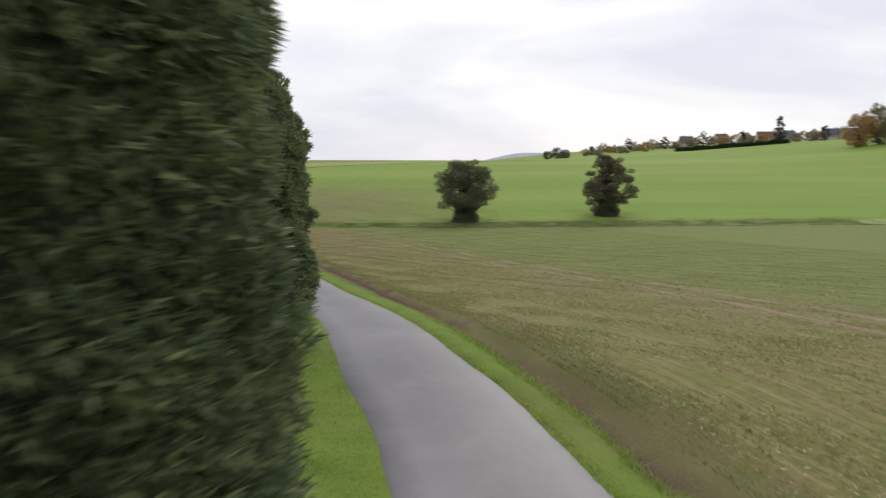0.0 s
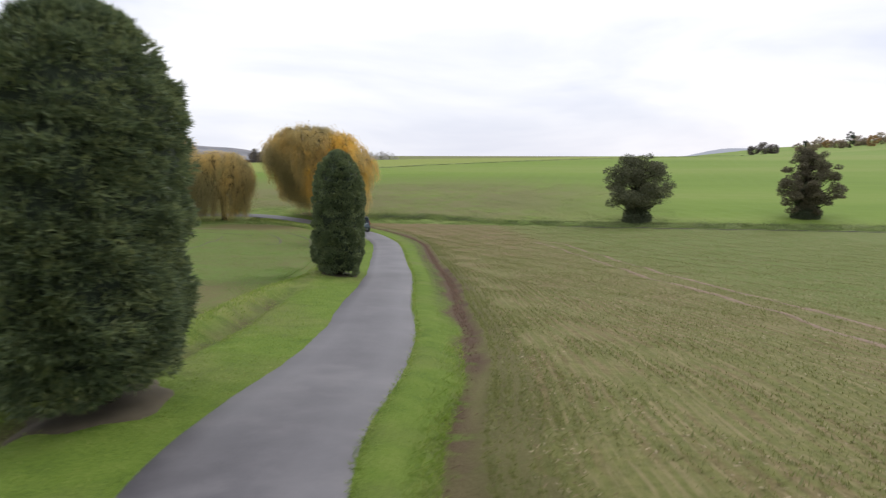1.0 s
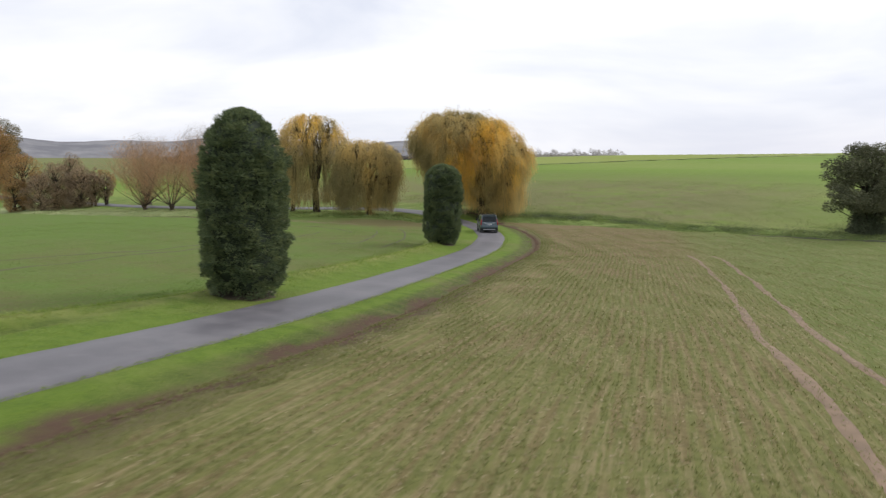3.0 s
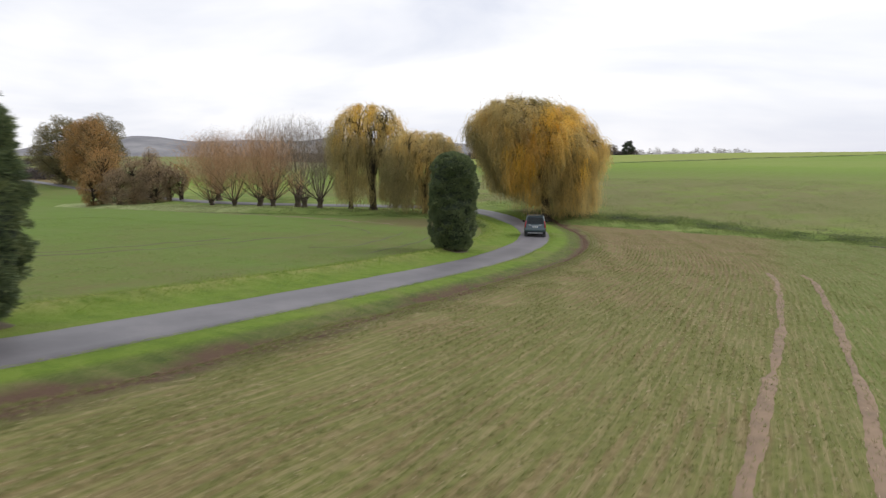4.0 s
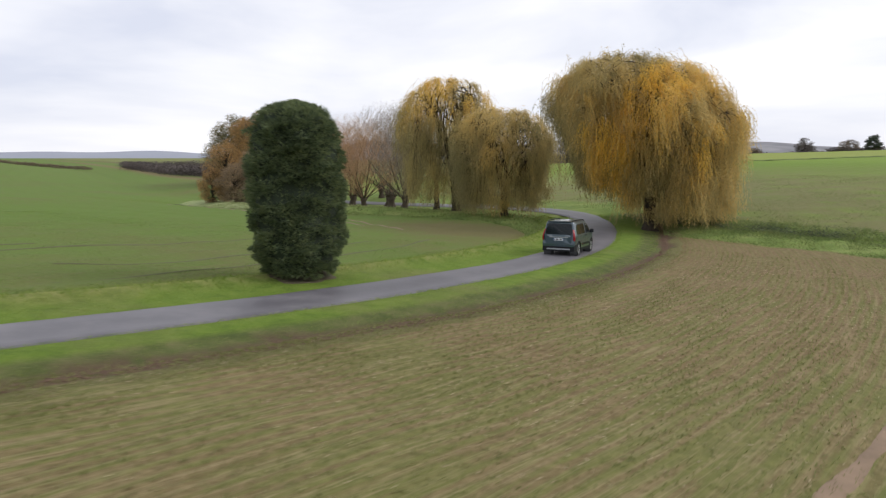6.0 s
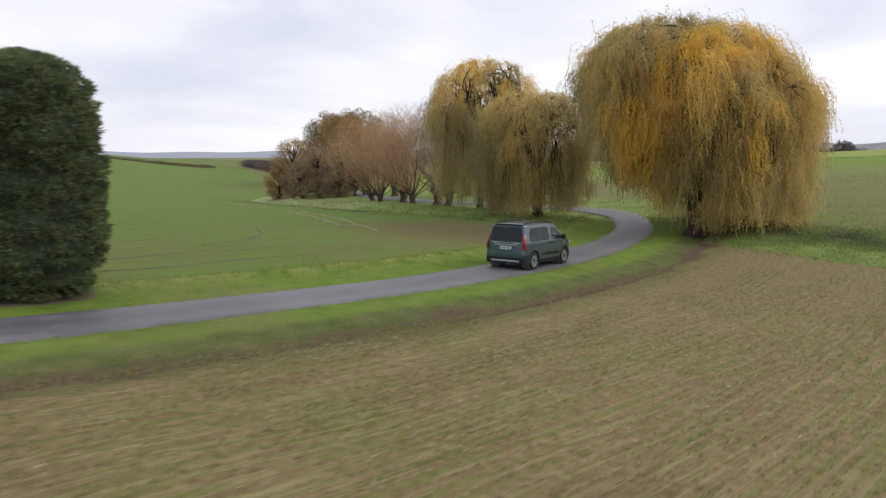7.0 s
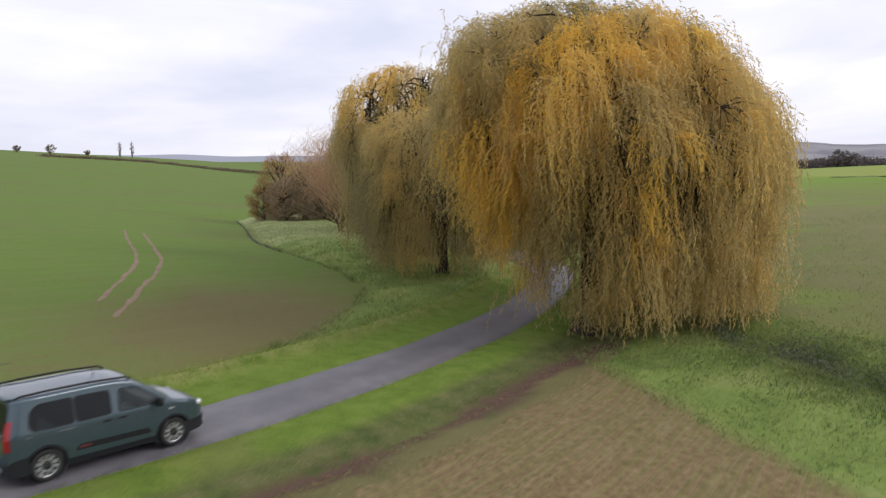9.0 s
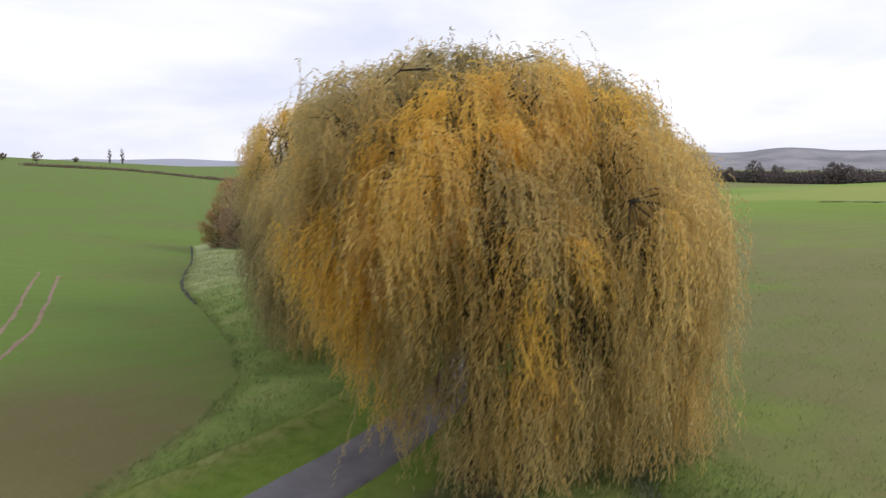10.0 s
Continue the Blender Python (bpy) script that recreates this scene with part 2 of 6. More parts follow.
# twig and osier tones are partly lifted to imitate haze in the air
TWIG = plain("osier_twigs", (0.46, 0.280, 0.155), 0.8, vary=0.35, scale=0.6)
OSIER = make_leaf("orange_osier_haze", (0.3, (0.46, 0.300, 0.170)), (0.5, (0.57, 0.360, 0.195)), (0.75, (0.66, 0.44, 0.24)), share=0.5)
GREY_OSIER = make_leaf("grey_osier_haze", (0.3, (0.30, 0.235, 0.190)), (0.5, (0.38, 0.295, 0.225)), (0.75, (0.46, 0.345, 0.25)), share=0.4)
GREY_TWIG = plain("grey_twigs", (0.24, 0.195, 0.150), 0.8, vary=0.3, scale=0.6)

# ---- mesh helpers ----
def mesh_data(name, verts, polys, mats, smooth=False, attrs=None, slots=None):
    """A mesh from arrays; polys: (n, 3) or (n, 4) indices, or a list of them."""
    verts = np.asarray(verts, dtype=np.float32).reshape(-1, 3)
    groups = polys if isinstance(polys, list) else [polys]
    groups = [np.asarray(g, dtype=np.int32) for g in groups if len(g)]
    me = bpy.data.meshes.new(name)
    me.vertices.add(len(verts))
    me.vertices.foreach_set("co", verts.ravel())
    loops = np.concatenate([g.ravel() for g in groups])
    sizes = np.concatenate([np.full(len(g), g.shape[1], dtype=np.int32) for g in groups])
    me.loops.add(len(loops))
    me.loops.foreach_set("vertex_index", loops)
    me.polygons.add(len(sizes))
    me.polygons.foreach_set("loop_start", np.concatenate([[0], np.cumsum(sizes)[:-1]]).astype(np.int32))
    me.polygons.foreach_set("loop_total", sizes)
    if smooth:
        me.polygons.foreach_set("use_smooth", np.ones(len(sizes), dtype=bool))
    for m in mats if isinstance(mats, (list, tuple)) else [mats]:
        me.materials.append(m)
    if slots is not None:
        me.polygons.foreach_set("material_index", np.asarray(slots, dtype=np.int32))
    for key, values in (attrs or {}).items():
        a = me.attributes.new(key, "FLOAT", "POINT")
        a.data.foreach_set("value", np.asarray(values, dtype=np.float32))
    me.update(calc_edges=True)
    me.validate()
    return me


def arr(name, verts, polys, mats, parent=None, label="", smooth=False, attrs=None, slots=None):
    ob = new(name, mesh_data(name, verts, polys, mats, smooth, attrs, slots))
    if parent is not None:
        ob.parent = parent
    if label:
        tagged(ob, label)
    return ob


def part(name, bm, material, parent, label="", smooth=False):
    """Links a bmesh as one mesh object under a thing or a part."""
    me = bpy.data.meshes.new(name)
    bm.to_mesh(me)
    bm.free()
    me.materials.append(material)
    if smooth:
        for p in me.polygons:
            p.use_smooth = True
    ob = new(name, me)
    ob.parent = parent
    if label:
        tagged(ob, label)
    return ob


def thing(name, m, label, category, group="", kind=""):
    ob = new(name)
    ob.empty_display_size = 0.3
    ob.matrix_world = m
    return tagged(ob, label, category, group, kind)


def join(pieces):
    """Joins (verts, polys) pieces of one polygon size into one pair of arrays."""
    vs, ps, base = [], [], 0
    for v, p in pieces:
        vs.append(v)
        ps.append(np.asarray(p) + base)
        base += len(v)
    return np.concatenate(vs), np.concatenate(ps)


def tube(points, radii, sides=6):
    """A tapered tube along points, as verts and quads."""
    pts = np.asarray(points, dtype=float)
    d = np.gradient(pts, axis=0)
    d /= np.linalg.norm(d, axis=1)[:, None] + 1e-9
    ref = np.where(np.abs(d[:, 2:3]) < 0.9, np.array([[0, 0, 1.0]]), np.array([[1.0, 0, 0]]))
    u = np.cross(d, ref)
    u /= np.linalg.norm(u, axis=1)[:, None] + 1e-9
    w = np.cross(d, u)
    ang = np.arange(sides) * 2 * math.pi / sides
    ring = (np.cos(ang)[None, :, None] * u[:, None, :] + np.sin(ang)[None, :, None] * w[:, None, :])
    v = pts[:, None, :] + ring * np.asarray(radii, dtype=float)[:, None, None]
    n = len(pts)
    i = np.arange(n - 1)[:, None] * sides + np.arange(sides)[None, :]
    j = np.arange(n - 1)[:, None] * sides + (np.arange(sides)[None, :] + 1) % sides
    q = np.stack([i, j, j + sides, i + sides], -1).reshape(-1, 4)
    return v.reshape(-1, 3), q


def leaves(points, dirs, length, width, rng, fold=0.0):
    """Pointed leaves that start at points and run along dirs, one triangle each."""
    n = len(points)
    d = dirs / (np.linalg.norm(dirs, axis=1)[:, None] + 1e-9)
    r = rng.normal(size=(n, 3))
    s = np.cross(d, r)
    s /= np.linalg.norm(s, axis=1)[:, None] + 1e-9
    L = np.broadcast_to(np.asarray(length, dtype=float), (n,))[:, None]
    W = np.broadcast_to(np.asarray(width, dtype=float), (n,))[:, None]
    v = np.stack([points + s * W * 0.5, points + d * L, points - s * W * 0.5 + d * L * 0.2], 1)
    return v.reshape(-1, 3), np.arange(n * 3).reshape(n, 3)


def blades(points, height, width, rng, lean=0.5):
    """Upright pointed blades, one triangle each."""
    n = len(points)
    a = rng.uniform(0, 2 * math.pi, n)
    side = np.stack([np.cos(a), np.sin(a), np.zeros(n)], 1) * (np.broadcast_to(width, (n,)) * 0.5)[:, None]
    tip = rng.normal(size=(n, 3)) * lean
    tip[:, 2] = 1
    tip *= np.broadcast_to(height, (n,))[:, None]
    v = np.stack([points - side, points + side, points + tip], 1)
    return v.reshape(-1, 3), np.arange(n * 3).reshape(n, 3)


# ---- the lie of the land ----
def smooth01(x):
    x = np.clip(x, 0, 1)
    return x * x * (3 - 2 * x)


def spline(pts, step):
    """A smooth line through pts, resampled at even steps."""
    p = np.array(pts, dtype=float)
    p = np.vstack([2 * p[0] - p[1], p, 2 * p[-1] - p[-2]])
    out = []
    for k in range(1, len(p) - 2):
        t = np.linspace(0, 1, 24, endpoint=False)[:, None]
        a, b, c, d = p[k - 1], p[k], p[k + 1], p[k + 2]
        out.append(0.5 * (2 * b + (c - a) * t + (2 * a - 5 * b + 4 * c - d) * t ** 2 + (3 * b - a - 3 * c + d) * t ** 3))
    q = np.vstack(out + [p[-2:-1]])
    s = np.concatenate([[0], np.cumsum(np.linalg.norm(np.diff(q, axis=0), axis=1))])
    e = np.arange(0, s[-1], step)
    return np.stack([np.interp(e, s, q[:, i]) for i in range(q.shape[1])], 1)


ROAD_LINE = spline([(10, -45), (8.6, -20), (7.3, 0), (5.3, 13), (4.04, 18), (2.95, 23.3), (1.6, 28.3), (-0.3, 34), (-2.4, 40.9),
                    (-4.5, 47.5), (-6.8, 54), (-8.9, 60), (-11, 66), (-13.0, 71.5), (-15.3, 77.2), (-17.6, 82), (-20.2, 87),
                    (-22.7, 91), (-26.0, 95.7), (-29.9, 100.2), (-33.7, 104.0), (-37.5, 107.4), (-42.3, 110.9), (-49.2, 114.3), (-58.0, 115.3), (-68, 114.0),
                    (-82, 111.7), (-96, 109.9), (-112, 109.4), (-130, 111), (-170, 114), (-240, 122)], 0.5)


def road_frame(line):
    d = np.gradient(line, axis=0)
    d /= np.linalg.norm(d, axis=1)[:, None]
    return d, np.stack([d[:, 1], -d[:, 0]], 1)      # along, to the right


ROAD_DIR, ROAD_RIGHT = road_frame(ROAD_LINE)
ROAD_S = np.arange(len(ROAD_LINE)) * 0.5
S0 = int(np.argmin(np.abs(ROAD_LINE[:, 1] - 13) + (ROAD_LINE[:, 0] < 0) * 99))


def road_offset(x, y):
    """Signed distance from the road's middle (right is positive) and the station, for arrays."""
    P = np.stack([x.ravel(), y.ravel()], 1).astype(np.float32)
    off, st = np.empty(len(P), np.float32), np.empty(len(P), np.float32)
    line = ROAD_LINE[::2].astype(np.float32)
    right = ROAD_RIGHT[::2].astype(np.float32)
    for a in range(0, len(P), 8000):
        q = P[a:a + 8000]
        dd = ((q[:, None, :] - line[None]) ** 2).sum(2)
        k = dd.argmin(1)
        side = ((q - line[k]) * right[k]).sum(1)
        off[a:a + 8000] = np.where(np.sqrt(dd.min(1)) < 3.0, side, np.sign(side + 1e-6) * np.sqrt(dd.min(1)))
        st[a:a + 8000] = k * 1.0
    return off.reshape(x.shape), st.reshape(x.shape)


def valley_y(x):
    return 112.0 + 0.08 * np.clip(x, -200, 200)


def ditch_y(x):
    return valley_y(x) + 1.2 + 4.4 * smooth01((-4 - x) / 20)


def floor_z(x):
    return -2.75 + 0.026 * np.clip(x + 40, -110, 0) + 0.004 * np.clip(x, 0, 300)


FIELD_EDGE = ([-400, -240, -155, -141, -137.5, -135.5, -122.5, -110, -100, -90, -81, -71, -55, -46.5, -41, -35, -30, -26],
              [150, 128, 110, 101, 94.5, 91.8, 93.2, 94.4, 94.9, 95.5, 96.4, 98.4, 101.5, 102.3, 101, 98.3, 94.7, 89.6])


CREST_LINE = ([-150, -110, -82.6, -72, -60, -51, -40, -30, -17, -5, 17, 45, 80], [176, 187, 196, 200, 207, 215, 221.5, 230, 238.5, 245, 257, 272, 292])


def land(x, y):
    """Height of the ground."""
    x, y = np.asarray(x, dtype=float), np.asarray(y, dtype=float)
    yv = valley_y(x)
    # the near slope, down to the ditch
    yy = np.clip(y, 10, 125)
    near = 5.34 - 0.1278 * yy + 0.000478 * yy ** 2 + 0.0029 * np.clip(x, -150, 150)
    near += -0.118 * np.clip(y - 10, -90, 0) - 0.6 * smooth01((19.5 - y) / 9)
    west = floor_z(x) + 0.062 * (yv - 9 - y)
    west = west + 4.6 * smooth01((110 - y) / 90) * smooth01((-x - 150) / 250)
    south = near + (west - near) * smooth01((-x - 45) / 70)
    # the far slope, up to the crest
    crest = np.interp(x, [-260, -195, -185, -167, -154, -130, -110, -68, -34, 0, 60, 107, 150, 190, 260, 330], [-0.84, 0.3, 0.9, 1.6, 2.7, 3.6, 4.0, 5.1, 5.5, 6.0, 6.6, 7.4, 9.8, 14.2, 17.6, 19.6])
    base = floor_z(x)
    u = (y - yv - 4) / 150.0
    rise = np.where(u < 1, 1.25 * u - 0.25 * np.clip(u, 0, 1) ** 4, 1.0)
    rise = np.clip(rise, 0, 1)
    beyond = np.clip(y - yv - 154, 0, 500)
    north = base + (crest - base) * rise + beyond * (-0.008 + 0.017 * smooth01((x - 20) / 120))
    w = smooth01((y - yv + 3) / 8)
    z = south * (1 - w) + north * w
    z = z - 0.45 * np.exp(-((y - ditch_y(x)) / 0.8) ** 2) * smooth01((x + 38) / 4) * smooth01((60 - x) / 10)
    # the western crop sinks to a lip below the rough grass
    e = y - np.interp(x, *FIELD_EDGE)
    z = z - np.interp(x, [-152, -138, -71, -54, -46], [0, 1.0, 0.75, 0.25, 0]) * np.exp(-(e / np.where(e > 0, 2.6, 14.0)) ** 2)
    # the distance settles to a low plain
    r = np.hypot(x, y - 60)
    far = smooth01((r - 700) / 900)
    z = z * (1 - far) + (-6.0) * far
    return z


def swell(x, y):
    """Small humps of the open ground."""
    return 0.05 * np.sin(x * 0.9 + 1.3 * np.sin(y * 0.37)) * np.sin(y * 0.7 + 0.8 * np.sin(x * 0.5)) + 0.03 * np.sin(x * 2.1 + y * 1.3)


def verge_right(st):
    """Width of the grass to the right of the road's middle, by station."""
    y = np.interp(st, ROAD_S, ROAD_LINE[:, 1])
    return np.interp(y, [0, 13, 23, 28, 40, 57, 68, 80, 90, 104, 110], [1.95, 2.1, 2.35, 2.5, 2.9, 3.05, 3.25, 3.8, 3.95, 4.3, 5.2])


VERGE_LEFT = 5.2
WEST_ACROSS = np.array([-5.6, -5.2, -4.9, -4.6, -4.3, -4.0, -3.75, -3.5, -3.2, -2.6, -1.18])
WEST_DITCH = np.array([-0.34, -0.02, 0.16, 0.25, 0.20, -0.02, -0.17, -0.10, 0.03, 0.05, -0.02])
WEST_BANK = np.array([-0.36, -0.28, -0.20, -0.08, 0.06, 0.19, 0.24, 0.20, 0.12, 0.03, -0.02])


def bank_share(y):
    """0 along the shallow ditch by the yews, 1 along the tufted bank farther down."""
    return smooth01((y - 34) / 14)



def west_height(x, y):
    """Height of the western verge over the bare land."""
    off, b = road_offset(x, y)[0], bank_share(y)
    return np.interp(off, WEST_ACROSS, WEST_DITCH) * (1 - b) + np.interp(off, WEST_ACROSS, WEST_BANK) * b


def build_ground():
    def axis(lo, hi, a, b, fine):
        mid = np.arange(a, b, fine)
        steps = fine * 1.09 ** np.arange(1, 200)
        up = b + np.cumsum(steps)
        up = up[up < hi]
        dn = a - np.cumsum(steps)
        dn = dn[dn > lo]
        return np.concatenate([[lo], dn[::-1], mid, up, [hi]])
    xs, ys = axis(-4200, 4200, -134, 34, 0.6), axis(-4200, 4200, 4, 124, 0.55)
    X, Y = np.meshgrid(xs, ys)
    Z = land(X, Y)
    off, st = road_offset(X, Y)
    wr = verge_right(st)
    inside = smooth01((off + VERGE_LEFT) / 0.8) * smooth01((wr + 1.45 - off) / 0.6)
    on_road = (np.abs(off) < 30)
    Z = Z + swell(X, Y) * smooth01((np.abs(off) - 5) / 3) - (0.07 + 0.35 * smooth01((X + 50) / 4)) * inside * on_road
    yv, edge = valley_y(X), np.interp(X, *FIELD_EDGE)
    strip = smooth01((Y - (yv - 1.6)) / 0.9) * smooth01(((yv + 4.5 + 4.5 * smooth01((-8 - X) / 15)) - Y) / 1.6) * (X > -33)
    copse = smooth01((Y - edge) / 0.7) * smooth01((126 + 0.03 * X - Y) / 3) * (X <= -20) * ((off < 0) | (X < -40))
    grass = np.clip(strip + copse, 0, 1)
    dry = copse * smooth01((-72 - X) / 14) * smooth01((edge + 12.5 - Y) / 4) + 0.4 * strip * smooth01((X + 6) / 12)
    limit = np.where(X < -118, edge + 0.5, yv + 3)
    far = smooth01((Y - limit) / 2.5)
    leftf = ((off < 0) & (Y < limit + 2.5)).astype(float)
    bare = smooth01((1.25 - np.hypot((X + 20) / 12, (Y - 102) / 9)) / 0.6) * (off > 0)
    bare = np.clip(bare + 0.9 * np.exp(-((Y - np.interp(X, [-500, -385, -300, -218], [120, 118.5, 115.5, 119.5])) / 3.6) ** 2) * smooth01((-202 - X) / 12), 0, 1)
    brown = np.clip(smooth01((32 + off) / 34) * 0.22, 0, 1) + 0.9 * smooth01((-240 - X) / 60) * smooth01((Y - edge + 14) / 8) * (Y < limit)
    green = smooth01((X - (14.4 - (Y - 40) * 0.36)) / 2.5) * (Y < yv) * 0.35 + 0.5 * smooth01((off - 13) / 14) * (off > 0) + 0.18 * (1 - smooth01((Y - 55) / 25) * smooth01((8 - X) / 16))
    brown = brown + 0.95 * np.exp(-((X + 39) / 8) ** 2 - ((Y - 96) / 5.5) ** 2) + 0.7 * np.exp(-((off + 8.5) / 2.4) ** 2) * smooth01((42 - Y) / 8) + 0.14 * smooth01((46 - Y) / 22) * smooth01((off + 32) / 14) * (off < 0) + 0.10 * smooth01((off + 17) / 9) * (off < 0) * (Y < 96)
    stubble = 0.8 * smooth01((-170 - X) / 40) * (Y > limit) + 0.85 * smooth01((190 - Y) / 45) * smooth01((X + 130) / 50) * smooth01((22 - X) / 40)
    beyond = smooth01((Y - np.interp(X, *CREST_LINE)) / 2.0) * smooth01((X + 150) / 20) * smooth01((75 - X) / 40) * (Y < 420)
    ny, nx = X.shape
    i = np.arange(ny - 1)[:, None] * nx + np.arange(nx - 1)[None, :]
    q = np.stack([i, i + 1, i + nx + 1, i + nx], -1).reshape(-1, 4)
    ob = arr("ground", np.stack([X, Y, Z], -1), q, GROUND, smooth=True,
             attrs={"rowd": off.ravel(), "stat": st.ravel(), "grass": grass.ravel(), "dry": dry.ravel(), "far": far.ravel(), "leftf": leftf.ravel(), "bare": bare.ravel(), "green": green.ravel(), "brown": brown.ravel(), "beyond": beyond.ravel(), "stubble": stubble.ravel()})
    tagged(ob, "rolling farmland with drilled brown field and green winter crops", "ground", kind="structure")


def ribbon(name, offsets, heights, st0, st1, mat, label, category, attrs=None, jitter=None):
    """A strip along the road; offsets and heights: functions of station that give one row across."""
    k = np.arange(st0, st1)
    O = np.stack([offsets(ROAD_S[i]) for i in k])
    H = np.stack([heights(ROAD_S[i]) for i in k])
    if jitter:
        O = O + jitter(k, O)
    XY = ROAD_LINE[k][:, None, :] + ROAD_RIGHT[k][:, None, :] * O[..., None]
    Z = land(XY[..., 0], XY[..., 1]) + H
    n, m = O.shape
    i = np.arange(n - 1)[:, None] * m + np.arange(m - 1)[None, :]
    q = np.stack([i, i + 1, i + m + 1, i + m], -1).reshape(-1, 4)
    at = {key: f(k, O).ravel() for key, f in (attrs or {}).items()}
    ob = arr(name, np.concatenate([XY, Z[..., None]], -1), q, mat, smooth=True, attrs=at)
    return tagged(ob, label, category, kind="structure")


def edge_noise(k, f, seed):
    r = np.random.RandomState(seed).uniform(-1, 1, len(ROAD_LINE) + 50)
    r = np.convolve(r, np.ones(f) / f, "same")
    return r[k]


def build_road():
    across = np.array([-1.27, -1.14, -0.8, -0.4, 0, 0.4, 0.8, 1.14, 1.27])
    n = len(ROAD_LINE)
    ribbon("road", lambda s: across, lambda s: 0.04 - 0.03 * (across / 1.3) ** 2 + np.where(np.abs(across) > 1.2, -0.05, 0), 0, n, ASPHALT,
           "narrow worn grey asphalt lane between grass verges", "road",
           attrs={"lane": lambda k, O: np.exp(-((np.abs(O) - 0.72) / 0.28) ** 2)},
           jitter=lambda k, O: np.where(np.abs(O) > 1.05, np.sign(O) * (0.10 * edge_noise(k, 5, 3) + 0.05)[:, None], 0))

    def r_off(s):
        w = float(verge_right(s))
        return np.concatenate([np.linspace(1.18, w, 7), [w + 0.12, w + 0.38, w + 0.7, w + 1.2, w + 1.75]])

    def r_h(s):
        w = float(verge_right(s))
        u = np.linspace(0, 1, 7)
        return np.concatenate([-0.02 + 0.055 * smooth01(u * 4) + 0.06 * np.sin(u * math.pi) - 0.24 * u ** 1.5, [-0.23, -0.22, -0.16, -0.11, -0.08]])
    lump = np.random.RandomState(5).uniform(-1, 1, (n + 50, 12))
    lump = (lump + np.roll(lump, 1, 0) + np.roll(lump, 2, 0)) / 2

    def soil(k, O):
        w = verge_right(ROAD_S[k])[:, None]
        e = O - w + (0.2 + 0.35 * smooth01((ROAD_LINE[k][:, 1:2] - 20) / 15)) * edge_noise(k, 4, 8)[:, None]
        return smooth01((e + 0.12 + 0.24 * smooth01((ROAD_LINE[k][:, 1:2] - 20) / 15)) / 0.3)
    ribbon("verge_east", r_off, r_h, 0, int(np.argmax(ROAD_LINE[:, 0] < -47)), VERGE, "short bright green grass verge ending in a bare soil furrow", "grass verge",
                attrs={"soil": soil, "crop": lambda k, O: smooth01((O - verge_right(ROAD_S[k])[:, None] - 0.24 - 0.20 * smooth01((ROAD_LINE[k][:, 1:2] - 20) / 15) - (0.15 + 0.45 * smooth01((ROAD_LINE[k][:, 1:2] - 20) / 15)) * edge_noise(k, 3, 12)[:, None]) / 0.3), "weedy": lambda k, O: smooth01((ROAD_LINE[k][:, 1:2] - 26) / 18) * smooth01((O - 1.18 - 0.48 * (verge_right(ROAD_S[k])[:, None] - 1.18)) / 0.4)}, jitter=lambda k, O: (O > 1.6) * lump[k][:, :O.shape[1]] * 0.07)

    def l_off(s):
        return WEST_ACROSS

    def l_h(s):
        b = bank_share(np.interp(s, ROAD_S, ROAD_LINE[:, 1]))
        return WEST_DITCH * (1 - b) + WEST_BANK * b

    def west_soil(k, O):
        b = bank_share(ROAD_LINE[k][:, 1:2])
        trough = 0.5 * np.exp(-((O + 3.78) / 0.20) ** 2) * smooth01((edge_noise(k, 5, 9)[:, None] + 0.1) / 0.3)
        return b * 0.35 * smooth01((edge_noise(k, 5, 9)[:, None] * 1.2 - 0.15 + (-O - 4.1)) / 0.4) * (O < -3.0) + (1 - b) * trough

    def west_pale(k, O):
        b = bank_share(ROAD_LINE[k][:, 1:2])
        return b * np.exp(-((O + 3.75) / 0.55) ** 2) + (1 - b) * np.exp(-((O + 4.6) / 0.42) ** 2)
    ribbon("verge_west", l_off, l_h, 0, int(np.argmax(ROAD_LINE[:, 0] < -47)), VERGE, "bright mown grass verge with a rough tufted bank", "grass verge",
                attrs={"soil": west_soil, "pale": west_pale, "weedy": lambda k, O: (1 - bank_share(ROAD_LINE[k][:, 1:2])) * np.exp(-((O + 3.82) / 0.24) ** 2) * 0.8},
                jitter=lambda k, O: (O < -2.2) * lump[k][:, :O.shape[1]] * 0.12)


def on_land(P, up=0.0):
    P = np.asarray(P, dtype=float)
    return np.concatenate([P[:, :2], (land(P[:, 0], P[:, 1]) + up)[:, None]], 1)


def build_track(name, pts, width, seed, label, mat=None, up=0.0):
    """One wheel mark: bare soil in a shallow press, broken at its edges."""
    line = spline(pts, 0.35)
    d, right = road_frame(line)
    rng = np.random.RandomState(seed)
    w = width * (0.35 + 1.2 * np.convolve(rng.uniform(0, 1, len(line)), np.ones(4) / 4, "same"))
    mid = np.convolve(rng.uniform(-1, 1, len(line)), np.ones(7) / 7, "same") * 0.12
    rows = []
    for o, h in ((-0.5, -0.01), (-0.3, 0.022), (0, 0.012), (0.3, 0.022), (0.5, -0.01)):
        p = line + right * (mid + o * w)[:, None]
        rows.append(np.concatenate([p, (land(p[:, 0], p[:, 1]) + swell(p[:, 0], p[:, 1]) + h + up)[:, None]], 1))
    V = np.stack(rows, 1)
    n, m = V.shape[:2]
    i = np.arange(n - 1)[:, None] * m + np.arange(m - 1)[None, :]
    q = np.stack([i, i + 1, i + m + 1, i + m], -1).reshape(-1, 4)
    tagged(arr(name, V, q, mat or WHEEL_SOIL, smooth=True), label, "wheel track", kind="structure")


